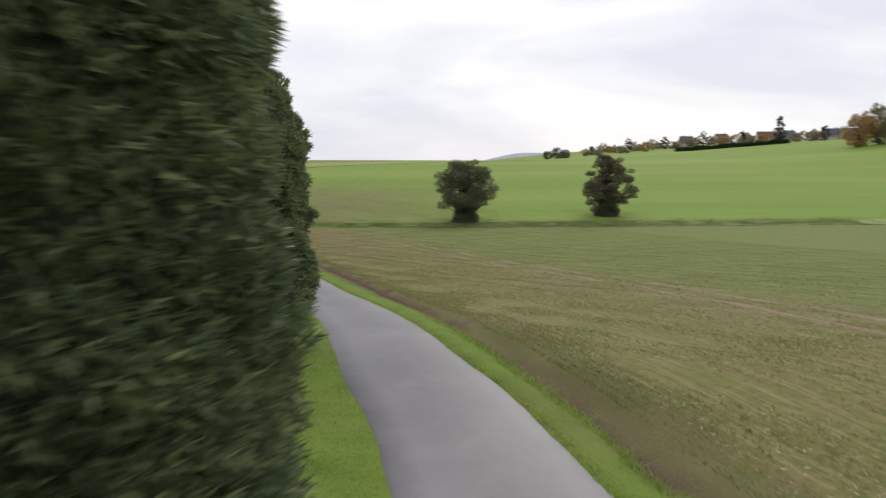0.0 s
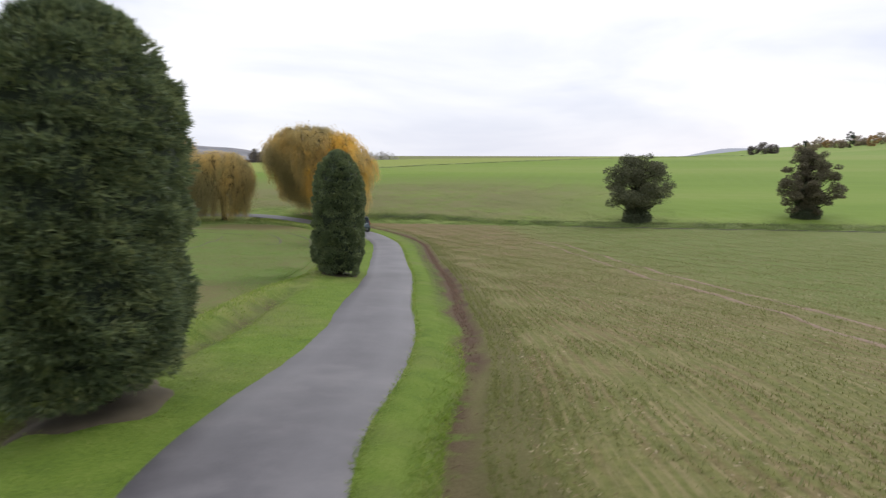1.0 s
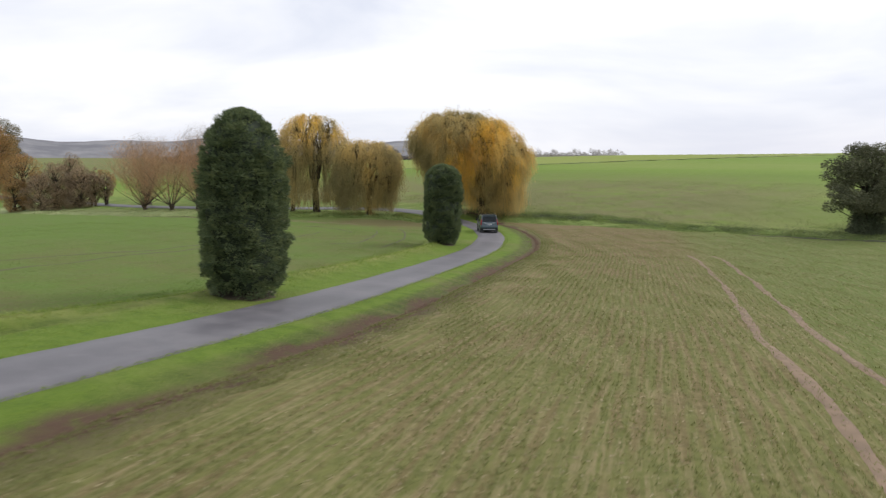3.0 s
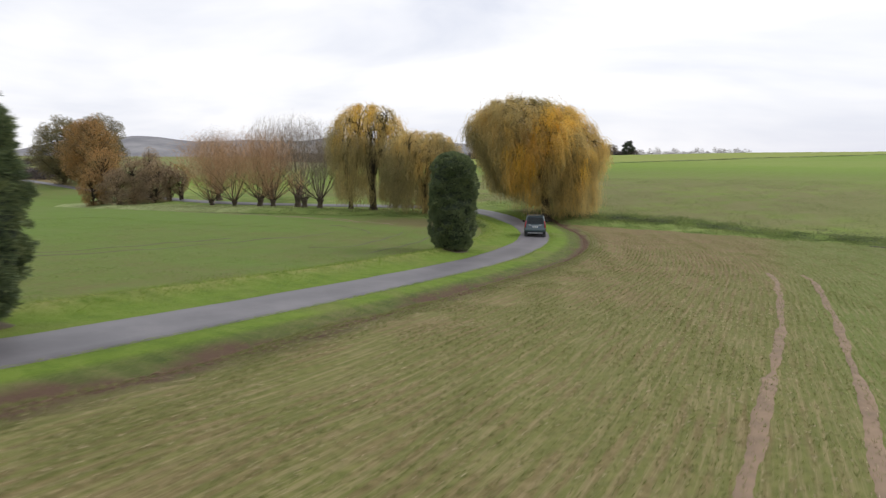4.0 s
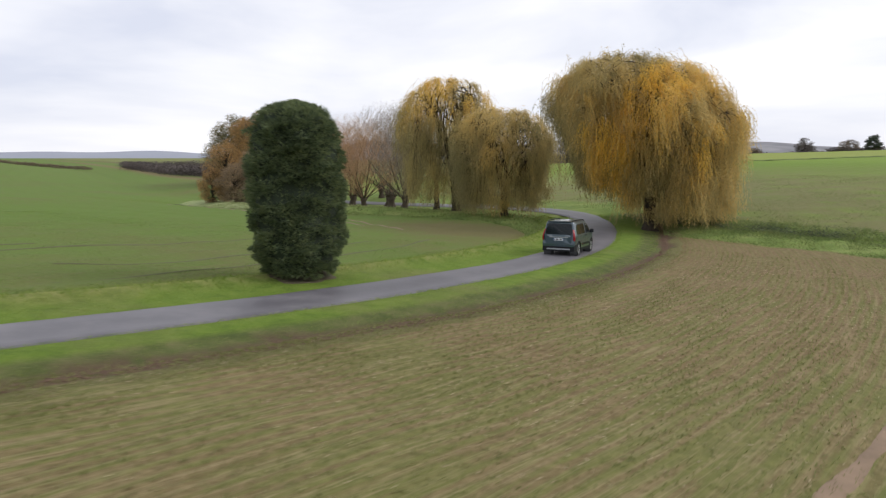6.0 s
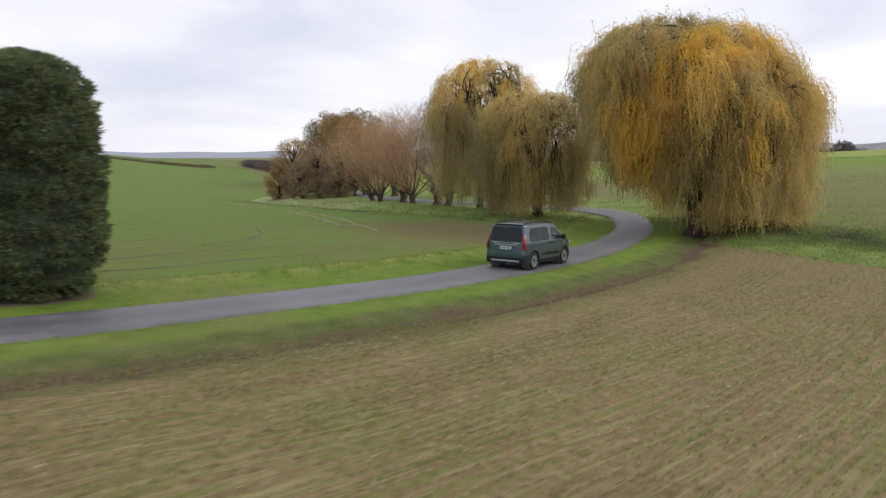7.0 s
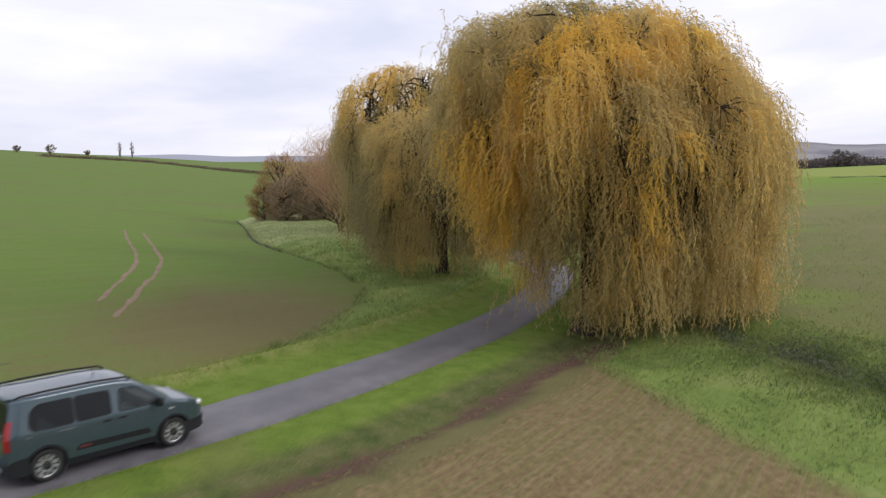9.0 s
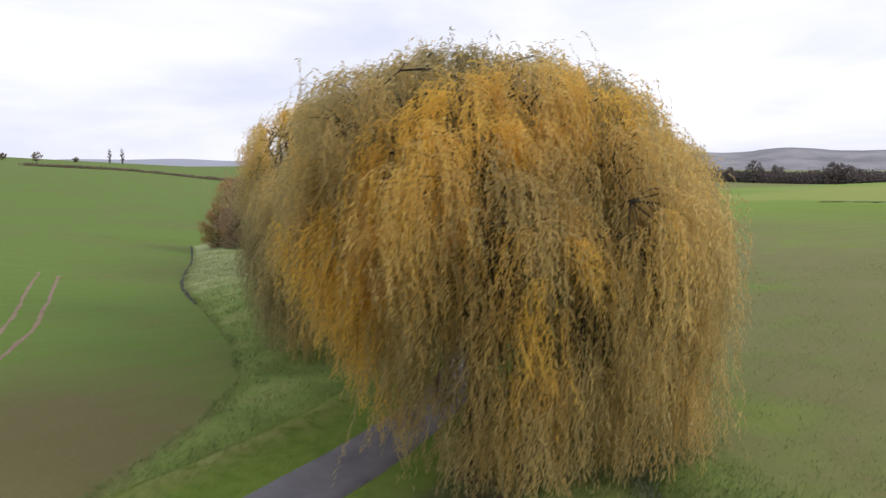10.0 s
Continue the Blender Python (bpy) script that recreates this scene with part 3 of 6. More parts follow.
WEED = make_leaf("bank_weed_leaves", (0.3, (0.075, 0.105, 0.030)), (0.5, (0.125, 0.165, 0.046)), (0.75, (0.21, 0.21, 0.085)), share=0.35, big=0.8)
CLOD = plain("furrow_clods", (0.195, 0.125, 0.084), 0.95, vary=0.5, scale=1.5)
NETTLE = make_leaf("nettle_leaves", (0.3, (0.070, 0.092, 0.052)), (0.5, (0.120, 0.150, 0.080)), (0.75, (0.20, 0.215, 0.115)), share=0.25, big=0.6)
LEFT_CROP = make_leaf("left_crop", (0.3, (0.150, 0.225, 0.055)), (0.7, (0.240, 0.320, 0.085)), share=0.55)
WHEEL_SOIL = plain("pressed_soil", (0.235, 0.165, 0.108), 0.95, vary=0.5, scale=2.0)
# near-black tone of the field edges; by the ditch it paints shadow
DARK_EDGE = plain("dark_edge_tone", (0.036, 0.038, 0.020), 0.95, vary=0.5, scale=1.2)
FOOT_SOIL = plain("soil_under_yew", (0.085, 0.070, 0.042), 0.95, vary=0.5, scale=2.0)
CROP_EDGE = plain("dark_crop_edge", (0.095, 0.135, 0.026), 0.95, vary=0.3, scale=0.8)
FAINT_SOIL = plain("faint_wheel_soil", (0.100, 0.104, 0.042), 0.95, vary=0.4, scale=2.0)
build_ground()
build_road()
TRAM = [(16.2, 18), (15.2, 29), (12.6, 41.6), (9.5, 51.2), (5.75, 64.1), (0.5, 79.8), (-1.6, 84.5)]
build_track("wheel_track", TRAM, 0.34, 1, "pale bare wheel track through the sown field")
build_track("wheel_track", [(x + 1.75, y + 0.5) for x, y in TRAM], 0.34, 2, "pale bare wheel track through the sown field")
build_track("wheel_track", [(-88, 82.8), (-76, 85.2), (-66, 87.4), (-57, 88.9), (-47.2, 89.5), (-42.8, 89.6)], 0.30, 3, "pale bare wheel track through green crop")
build_track("wheel_track", [(-86, 84.9), (-76, 87.0), (-66, 89.0), (-57, 90.5), (-46, 90.9), (-39.5, 91.0)], 0.30, 4, "pale bare wheel track through green crop")

for i, arc in enumerate(([(-23.4, 68.4), (-23.8, 71.6), (-26.1, 76.4), (-30.0, 82.3), (-32.6, 85.4)], [(-19.1, 67.8), (-21.1, 72.8), (-24.2, 78.7), (-29.2, 85.6), (-32.6, 89.3)], [(-40.6, 83.8), (-37.6, 84.0), (-34.5, 82.9), (-31.7, 80.7)], [(-12.6, 28), (-14.9, 33.7), (-17.6, 40.0), (-22.3, 50.8), (-26.6, 61.4), (-30.5, 71.1), (-34.2, 79)], [(-20.8, 33), (-22.1, 39.6), (-23.2, 46), (-26.4, 57.5), (-31.5, 68)])):
    build_track("wheel_track", arc, 0.24, 6 + i, "faint brown wheel mark curving through green crop", FAINT_SOIL, 0.0)
build_track("field_margin", [(x, y) for x, y in zip(*CREST_LINE)][1:-1], 2.2, 12, "dark green line between two crops below the crest", CROP_EDGE, 0.06)
# the grass bank's shadow, laid down as a dark strip
build_track("field_margin", [(x, float(valley_y(x)) - 1.75) for x in range(-2, 130, 8)], 0.95, 9, "painted shade line along the edge of the sown field", DARK_EDGE, 0.02)
build_track("field_margin", [(x, y - 0.15) for x, y in zip(FIELD_EDGE[0], FIELD_EDGE[1]) if -137 < x < -60], 0.32, 5, "dark line where the crop meets the grass", DARK_EDGE, 0.03)


def build_grasses():
    rng = np.random.RandomState(11)
    # short verge grass, both sides
    n = 90000
    k = rng.randint(int(S0 - 20), int(np.argmax(ROAD_LINE[:, 0] < -46)), n)
    side = rng.uniform(0, 1, n) < 0.5
    w = verge_right(ROAD_S[k])
    w = w - 0.3 * smooth01((ROAD_LINE[k][:, 1] - 20) / 15)
    o = np.where(side, -1.2 - rng.uniform(0, 1, n) ** 0.8 * 3.9, 1.2 + rng.uniform(0, 1, n) * (w - 1.1))
    p = ROAD_LINE[k] + ROAD_RIGHT[k] * o[:, None] + ROAD_DIR[k] * rng.uniform(0, 0.5, n)[:, None]
    P = on_land(p, 0.02)
    b = bank_share(p[:, 1])
    bank = b * np.exp(-((o + 3.7) / 0.5) ** 2) + (1 - b) * 1.0 * np.exp(-((o + 4.5) / 0.35) ** 2)
    west = np.interp(o, WEST_ACROSS, WEST_DITCH) * (1 - b) + np.interp(o, WEST_ACROSS, WEST_BANK) * b
    P[:, 2] += (west - 0.03) * (o < 0) - 0.22 * np.clip((o - 1.3) / (w - 1.3), 0, 1) ** 1.5 * (o > 0)
    h = rng.uniform(0.025, 0.055, n) + 0.17 * bank * rng.uniform(0.2, 1, n) + 0.10 * (o > 0.55 * w + 0.6) * rng.uniform(0, 1, n)
    v, f = blades(P, h, rng.uniform(0.015, 0.035, n), rng, 1.0)
    tagged(arr("verge_grass", v, f, BLADE), "short bright green grass blades along the lane", "grass", kind="stuff")
    # dark weeds low on the right-hand bank
    n = 12000
    k = rng.randint(int(S0 + 50), int(np.argmax(ROAD_LINE[:, 0] < -34)), n)
    w = verge_right(ROAD_S[k])
    o = w - 0.34 - rng.uniform(0, 1, n) ** 1.3 * (w - 2.2).clip(0.2)
    p = ROAD_LINE[k] + ROAD_RIGHT[k] * o[:, None] + ROAD_DIR[k] * rng.uniform(0, 0.5, n)[:, None]
    tuft = np.sin(p[:, 0] * 2.3 + 1.4 * np.sin(p[:, 1] * 1.9)) * np.sin(p[:, 1] * 2.7) + rng.uniform(-0.5, 0.5, n) > 0.05
    p, o, w = p[tuft], o[tuft], w[tuft]
    P = on_land(p, 0.0)
    P[:, 2] -= 0.22 * np.clip((o - 1.3) / (w - 1.3), 0, 1) ** 1.5
    v, f = blades(P, rng.uniform(0.03, 0.10, len(P)), rng.uniform(0.03, 0.06, len(P)), rng, 1.3)
    tagged(arr("bank_weeds", v, f, WEED), "dark green weeds on the bank above the furrow", "weeds", kind="stuff")
    # clods in the furrow
    n = 6000
    k = rng.randint(S0 - 8, int(np.argmax(ROAD_LINE[:, 0] < -36)), n)
    o = verge_right(ROAD_S[k]) + rng.normal(0.16, 0.12, n) + np.abs(rng.normal(0.1, 0.14, n)) * smooth01((ROAD_LINE[k][:, 1] - 20) / 15)
    p = ROAD_LINE[k] + ROAD_RIGHT[k] * o[:, None] + ROAD_DIR[k] * rng.uniform(0, 0.5, n)[:, None]
    P = on_land(p, -0.21)
    oct_v = np.array([(1, 0, 0), (0, 1, 0), (-1, 0, 0), (0, -1, 0), (0, 0, 0.8), (0, 0, -0.8)], float)
    oct_f = np.array([(0, 1, 4), (1, 2, 4), (2, 3, 4), (3, 0, 4), (1, 0, 5), (2, 1, 5), (3, 2, 5), (0, 3, 5)])
    r = rng.uniform(0.012, 0.055, n) * rng.uniform(0.5, 1, n) * (0.35 + 0.65 * smooth01((ROAD_LINE[k][:, 1] - 22) / 14))
    V = P[:, None, :] + oct_v[None] * r[:, None, None] * rng.uniform(0.6, 1.4, (n, 6, 3))
    F = oct_f[None] + (np.arange(n) * 6)[:, None, None]
    tagged(arr("soil_clods", V, F.reshape(-1, 3), CLOD), "red-brown soil clods lying in the furrow", "soil", kind="stuff")
    # seedlings drilled in rows
    n = 520000
    k = rng.randint(S0 - 8, int(np.argmax(ROAD_LINE[:, 0] < -28)), n)
    w = verge_right(ROAD_S[k])
    o = w + 0.7 + np.floor(rng.uniform(0, 1, n) ** 1.5 * 190) * 0.25 + rng.normal(0, 0.05, n)
    p = ROAD_LINE[k] + ROAD_RIGHT[k] * o[:, None] + ROAD_DIR[k] * rng.uniform(-0.7, 1.2, n)[:, None]
    patch = np.sin(p[:, 0] * 0.9 + 1.3 * np.sin(p[:, 1] * 0.5)) * np.sin(p[:, 1] * 0.7 + p[:, 0] * 0.3) + 0.6 * np.sin(p[:, 0] * 2.3 + p[:, 1] * 1.7)
    keep = (p[:, 1] < valley_y(p[:, 0]) - 2) & (patch + rng.uniform(-1.6, 1.6, n) > -0.3) & (rng.uniform(0, 1, n) > 0.6 * smooth01((-6 - p[:, 0]) / 14) * smooth01((p[:, 1] - 80) / 12))
    p = p[keep]
    P = on_land(p)
    P[:, 2] += swell(p[:, 0], p[:, 1]) - 0.005
    v, f = blades(P, rng.uniform(0.035, 0.085, len(P)), rng.uniform(0.015, 0.04, len(P)), rng, 0.9)
    tagged(arr("crop_seedlings", v, f, SPROUT), "thin green seedlings standing in drilled rows", "crop", kind="stuff")
    # the same across the lane
    n = 150000
    k = rng.randint(S0 - 8, int(np.argmax(ROAD_LINE[:, 0] < -24)), n)
    o = -5.15 - np.floor(rng.uniform(0, 1, n) ** 1.5 * 140) * 0.25 + rng.normal(0, 0.05, n)
    p = ROAD_LINE[k] + ROAD_RIGHT[k] * o[:, None] + ROAD_DIR[k] * rng.uniform(-0.5, 1.0, n)[:, None]
    patch = np.sin(p[:, 0] * 0.5 + np.sin(p[:, 1] * 0.4)) * np.sin(p[:, 1] * 0.45) + rng.uniform(-1.2, 1.2, n)
    P = on_land(p[(patch > -0.4) & (p[:, 1] < np.interp(p[:, 0], *FIELD_EDGE) - 0.5)])
    P[:, 2] += swell(P[:, 0], P[:, 1]) - 0.005
    v, f = blades(P, rng.uniform(0.025, 0.055, len(P)), rng.uniform(0.015, 0.035, len(P)), rng, 1.5)
    tagged(arr("crop_seedlings", v, f, LEFT_CROP), "green crop seedlings in rows west of the lane", "crop", kind="stuff")
    # tufty grass between the field and the ditch
    n = 60000
    x = -40 + 75 * rng.uniform(0, 1, n) ** 1.4
    y = valley_y(x) - 1.6 + rng.uniform(0, 1, n) * (6 + 4.5 * smooth01((-8 - x) / 15))
    off, st = road_offset(x, y)
    keep = (off > verge_right(st) + 0.1) | (np.abs(off) > 9)
    P = on_land(np.stack([x, y], 1)[keep])
    tuft = np.sin(P[:, 0] * 1.9 + 1.2 * np.sin(P[:, 1] * 1.3)) * np.sin(P[:, 1] * 2.1)
    v, f = blades(P, rng.uniform(0.05, 0.12, len(P)) + 0.14 * np.clip(tuft, 0, 1) * rng.uniform(0, 1, len(P)), rng.uniform(0.02, 0.05, len(P)), rng, 0.8)
    tagged(arr("rough_turf", v, f, ROUGH_BLADE), "rough green turf between field and ditch", "grass", kind="stuff")
    # rank grass and nettles by the ditch and under the trees
    n = 90000
    x = np.where(rng.uniform(0, 1, n) < 0.55, rng.uniform(-120, -22, n), rng.uniform(-34, 70, n))
    yv = valley_y(x)
    y = ditch_y(x) + rng.normal(0, 1.6, n)
    copse = rng.uniform(0, 1, n) < 0.6
    edge = np.interp(x, *FIELD_EDGE)
    y = np.where((x < -30) & copse, edge + rng.uniform(0, 1, n) ** 1.5 * 12, y)
    off, st = road_offset(x, y)
    keep = (np.abs(off) > 1.9) & ((off < -4) | (off > verge_right(st) + 0.3))
    p = np.stack([x, y], 1)[keep]
    P = on_land(p, -0.02)
    clump = 0.5 + 0.5 * np.sin(p[:, 0] * 1.1 + 2 * np.sin(p[:, 1] * 0.8)) * np.sin(p[:, 1] * 1.5)
    h = rng.uniform(0.10, 0.26, len(P)) + 0.30 * clump ** 4
    west = p[:, 0] < -78
    v, f = blades(P[west], h[west] * 0.8, rng.uniform(0.03, 0.07, west.sum()), rng, 0.7)
    tagged(arr("pale_grass", v, f, PALE_BLADE), "pale tussocky grass under the pollards", "grass", kind="stuff")
    P, h = P[~west], h[~west]
    v, f = blades(P, h * 0.8, rng.uniform(0.025, 0.06, len(P)), rng, 0.7)
    tagged(arr("rank_grass", v, f, ROUGH_BLADE), "rank tufted grass and nettles along the ditch", "grass", kind="stuff")
    # nettles and dead stems in the ditch
    n = 70000
    x = -37 + 110 * rng.uniform(0, 1, n) ** 2.2
    y = ditch_y(x) + rng.normal(0, 0.75, n) * np.where(x > -8, 1.9, 1.0) + 0.6 * (x > -8)
    clump = np.sin(x * 0.9 + 1.7 * np.sin(y * 1.1)) * np.sin(y * 1.3 + x * 0.35) + rng.uniform(-0.6, 0.6, n) > 0.1
    P = on_land(np.stack([x, y], 1)[clump])
    P[:, 2] += rng.uniform(0, 1, len(P)) ** 1.4 * 0.55
    d = rng.normal(size=P.shape)
    d[:, 2] = np.abs(d[:, 2]) * 0.6
    v, f = leaves(P, d, rng.uniform(0.07, 0.16, len(P)), rng.uniform(0.03, 0.07, len(P)), rng)
    tagged(arr("nettles", v, f, NETTLE), "dark grey-green nettles filling the ditch", "nettles", kind="stuff")
    # thin crop beyond the ditch
    n = 90000
    x = rng.uniform(-62, 14, n)
    y = valley_y(x) + 6 + rng.uniform(0, 1, n) ** 1.4 * 46
    off, st = road_offset(x, y)
    keep = (off > 3.5) & (np.sin(x * 0.45 + y * 0.2) * np.sin(y * 0.33 - x * 0.1) + rng.uniform(-0.9, 0.9, n) > -0.2)
    P = on_land(np.stack([x, y], 1)[keep])
    v, f = blades(P, rng.uniform(0.05, 0.13, len(P)), rng.uniform(0.02, 0.05, len(P)), rng, 0.9)
    tagged(arr("crop_blades", v, f, ROUGH_BLADE), "short thin crop beyond the ditch", "crop", kind="stuff")
    # straw left on the drilled field
    n = 60000
    k = rng.randint(S0 - 8, int(np.argmax(ROAD_LINE[:, 0] < -26)), n)
    o = verge_right(ROAD_S[k]) + 1.2 + rng.uniform(0, 1, n) ** 1.3 * 26
    p = ROAD_LINE[k] + ROAD_RIGHT[k] * o[:, None] + ROAD_DIR[k] * rng.uniform(0, 0.5, n)[:, None]
    keep = (p[:, 1] < valley_y(p[:, 0]) - 2) & (np.sin(p[:, 0] * 0.5) * np.sin(p[:, 1] * 0.31) + rng.uniform(-0.8, 0.8, n) > 0)
    P = on_land(p[keep], 0.02)
    P[:, 2] += swell(P[:, 0], P[:, 1])
    d = rng.normal(size=(len(P), 3))
    d[:, 2] *= 0.12
    v, f = leaves(P, d, rng.uniform(0.05, 0.14, len(P)), rng.uniform(0.010, 0.026, len(P)), rng)
    tagged(arr("straw_litter", v, f, STRAW), "pale straw scraps scattered over the soil", "straw", kind="stuff")


build_grasses()

# ---- trees ----
def build_yew(name, x, y, height, radius, seed, label, turn, squarish=2.3, longer=1.5, sprays=26000, shoulder=0.55, taper=0.06, spray=1.0, lift=0.0):
    """A clipped yew: a dense rounded column of short needle sprays over a dark core."""
    rng = np.random.RandomState(seed)
    z0 = float(land(x, y)) + lift
    ob = thing(name, pose(x, y, z0, 0, 0, turn), label, "yew tree", "clipped yews along the lane")

    def prof(h):
        low = 0.70 + 0.30 * smooth01(h / 0.24)
        top = np.clip(1 - np.clip((h - shoulder) / (1 - shoulder), 0, 1) ** squarish, 0, 1) ** (1 / 2.2)
        return radius * low * top * (1 - taper * h)

    def wobble(a, h):
        tier = np.sin(34 * h + 1.5 * np.sin(3 * a + seed) + 0.8 * np.sin(5 * a))
        return 1 + 0.04 * np.sin(3 * a + 5 * h + seed) + 0.035 * np.sin(5 * a - 9 * h) + 0.03 * np.sin(11 * h + 2 * a) + 0.05 * tier * np.sin(4 * a + 7 * h + seed) + 0.03 * np.sin(9 * a + 21 * h + 2 * seed)
    # core, near-black so that the gaps between sprays read as shade
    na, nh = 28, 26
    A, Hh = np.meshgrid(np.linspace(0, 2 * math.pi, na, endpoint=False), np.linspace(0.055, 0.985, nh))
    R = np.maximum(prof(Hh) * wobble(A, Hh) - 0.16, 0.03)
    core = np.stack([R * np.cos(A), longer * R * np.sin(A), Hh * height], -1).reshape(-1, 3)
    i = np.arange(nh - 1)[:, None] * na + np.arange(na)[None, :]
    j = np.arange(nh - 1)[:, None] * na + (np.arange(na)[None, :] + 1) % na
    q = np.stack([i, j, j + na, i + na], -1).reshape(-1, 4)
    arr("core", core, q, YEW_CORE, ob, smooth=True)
    tv, tq = tube([(0, 0, -0.2 - lift), (0.02, 0, 0.3), (0, 0.02, 0.9)], [0.28, 0.22, 0.2], 8)
    arr("trunk", tv, tq, DARK_BARK, ob)
    # bare soil round its foot
    sa = np.linspace(0, 2 * math.pi, 30, endpoint=False)
    rings = []
    for rr, up in ((0.2, 0.05), (0.4, 0.05), (0.55, 0.045), (0.64, 0.035), (0.72, 0.02), (0.80, -0.06)):
        k = rr * radius * (1 + 0.10 * np.sin(3 * sa + seed) + 0.07 * np.sin(7 * sa + 2 * seed) * (rr > 0.5))
        lx, ly = k * np.cos(sa), longer * k * np.sin(sa)
        ct, sn = math.cos(radians(turn)), math.sin(radians(turn))
        wx, wy = x + ct * lx - sn * ly, y + sn * lx + ct * ly
        rings.append(np.stack([lx, ly, land(wx, wy) + west_height(wx, wy) - z0 + up], 1))
    i = np.arange(5)[:, None] * 30 + np.arange(30)[None, :]
    j = np.arange(5)[:, None] * 30 + (np.arange(30)[None, :] + 1) % 30
    arr("bare_soil", np.concatenate(rings), np.stack([i, j, j + 30, i + 30], -1).reshape(-1, 4), FOOT_SOIL, ob, "bare dark soil under the yew", smooth=True)
    # needle sprays in flat, overlapping tufts
    m = sprays // 34
    hk = rng.uniform(0.03, 1, m * 3)
    hk = hk[rng.uniform(0, 1, m * 3) < np.maximum(prof(hk) / radius, 0.34)][:m]
    m = len(hk)
    ak = np.arange(m) * 2.39996 + rng.uniform(-0.5, 0.5, m)
    cap = rng.uniform(0, 1, m) < 0.09
    hk = np.where(cap, 1 - rng.uniform(0, 1, m) ** 2 * 0.10, hk)
    inset = np.where(cap, np.sqrt(rng.uniform(0, 1, m)), 1.0)
    proud = rng.normal(0, 0.055, m)
    wide = rng.uniform(0.10, 0.24, m) * (0.55 + 0.45 * spray)
    k = np.repeat(np.arange(m), 34)
    n = len(k)
    su, sv = rng.normal(0, 1, n), rng.normal(0, 1, n)
    a = ak[k] + su * wide[k] / np.maximum(prof(hk[k]), 0.4)
    h = np.clip(hk[k] + sv * 0.36 * wide[k] / height, 0.02, 0.999)
    r = prof(h) * wobble(a, h) * inset[k] + proud[k] + 0.09 * np.exp(-(su ** 2 + sv ** 2) / 2.5) - 0.12 + rng.normal(0, 0.025, n)
    P = np.stack([r * np.cos(a), longer * r * np.sin(a), h * height], 1)
    e = 1e-3
    slope = -(prof(np.minimum(h + e, 1)) - prof(np.maximum(h - e, 0))) / (2 * e * height)
    N = np.stack([np.cos(a), np.sin(a) / longer, np.clip(slope, -0.6, 4)], 1)
    N /= np.linalg.norm(N, axis=1)[:, None]
    lean = np.stack([-np.sin(a) * su * 0.4, np.cos(a) * su * 0.4, 0.12 + 0.25 * sv], 1)
    D = np.repeat(N + lean, 3, 0) + rng.normal(0, 0.42, (3 * n, 3))
    v, f = leaves(np.repeat(P, 3, 0), D, spray * rng.uniform(0.09, 0.18, 3 * n), spray * rng.uniform(0.024, 0.050, 3 * n), rng)
    arr("foliage", v, f, YEW, ob)
    return ob


def limb(rng, start, direction, length, bend_up=0.0, droop=0.0, wig=0.12, seg=7):
    """Points of one branch."""
    p, d = np.array(start, float), np.array(direction, float)
    d /= np.linalg.norm(d)
    out = [p.copy()]
    for i in range(seg):
        d = d + rng.normal(0, wig, 3) + np.array([0, 0, bend_up - droop * (i / seg)])
        d /= np.linalg.norm(d)
        p = p + d * length / seg
        out.append(p.copy())
    return np.array(out)


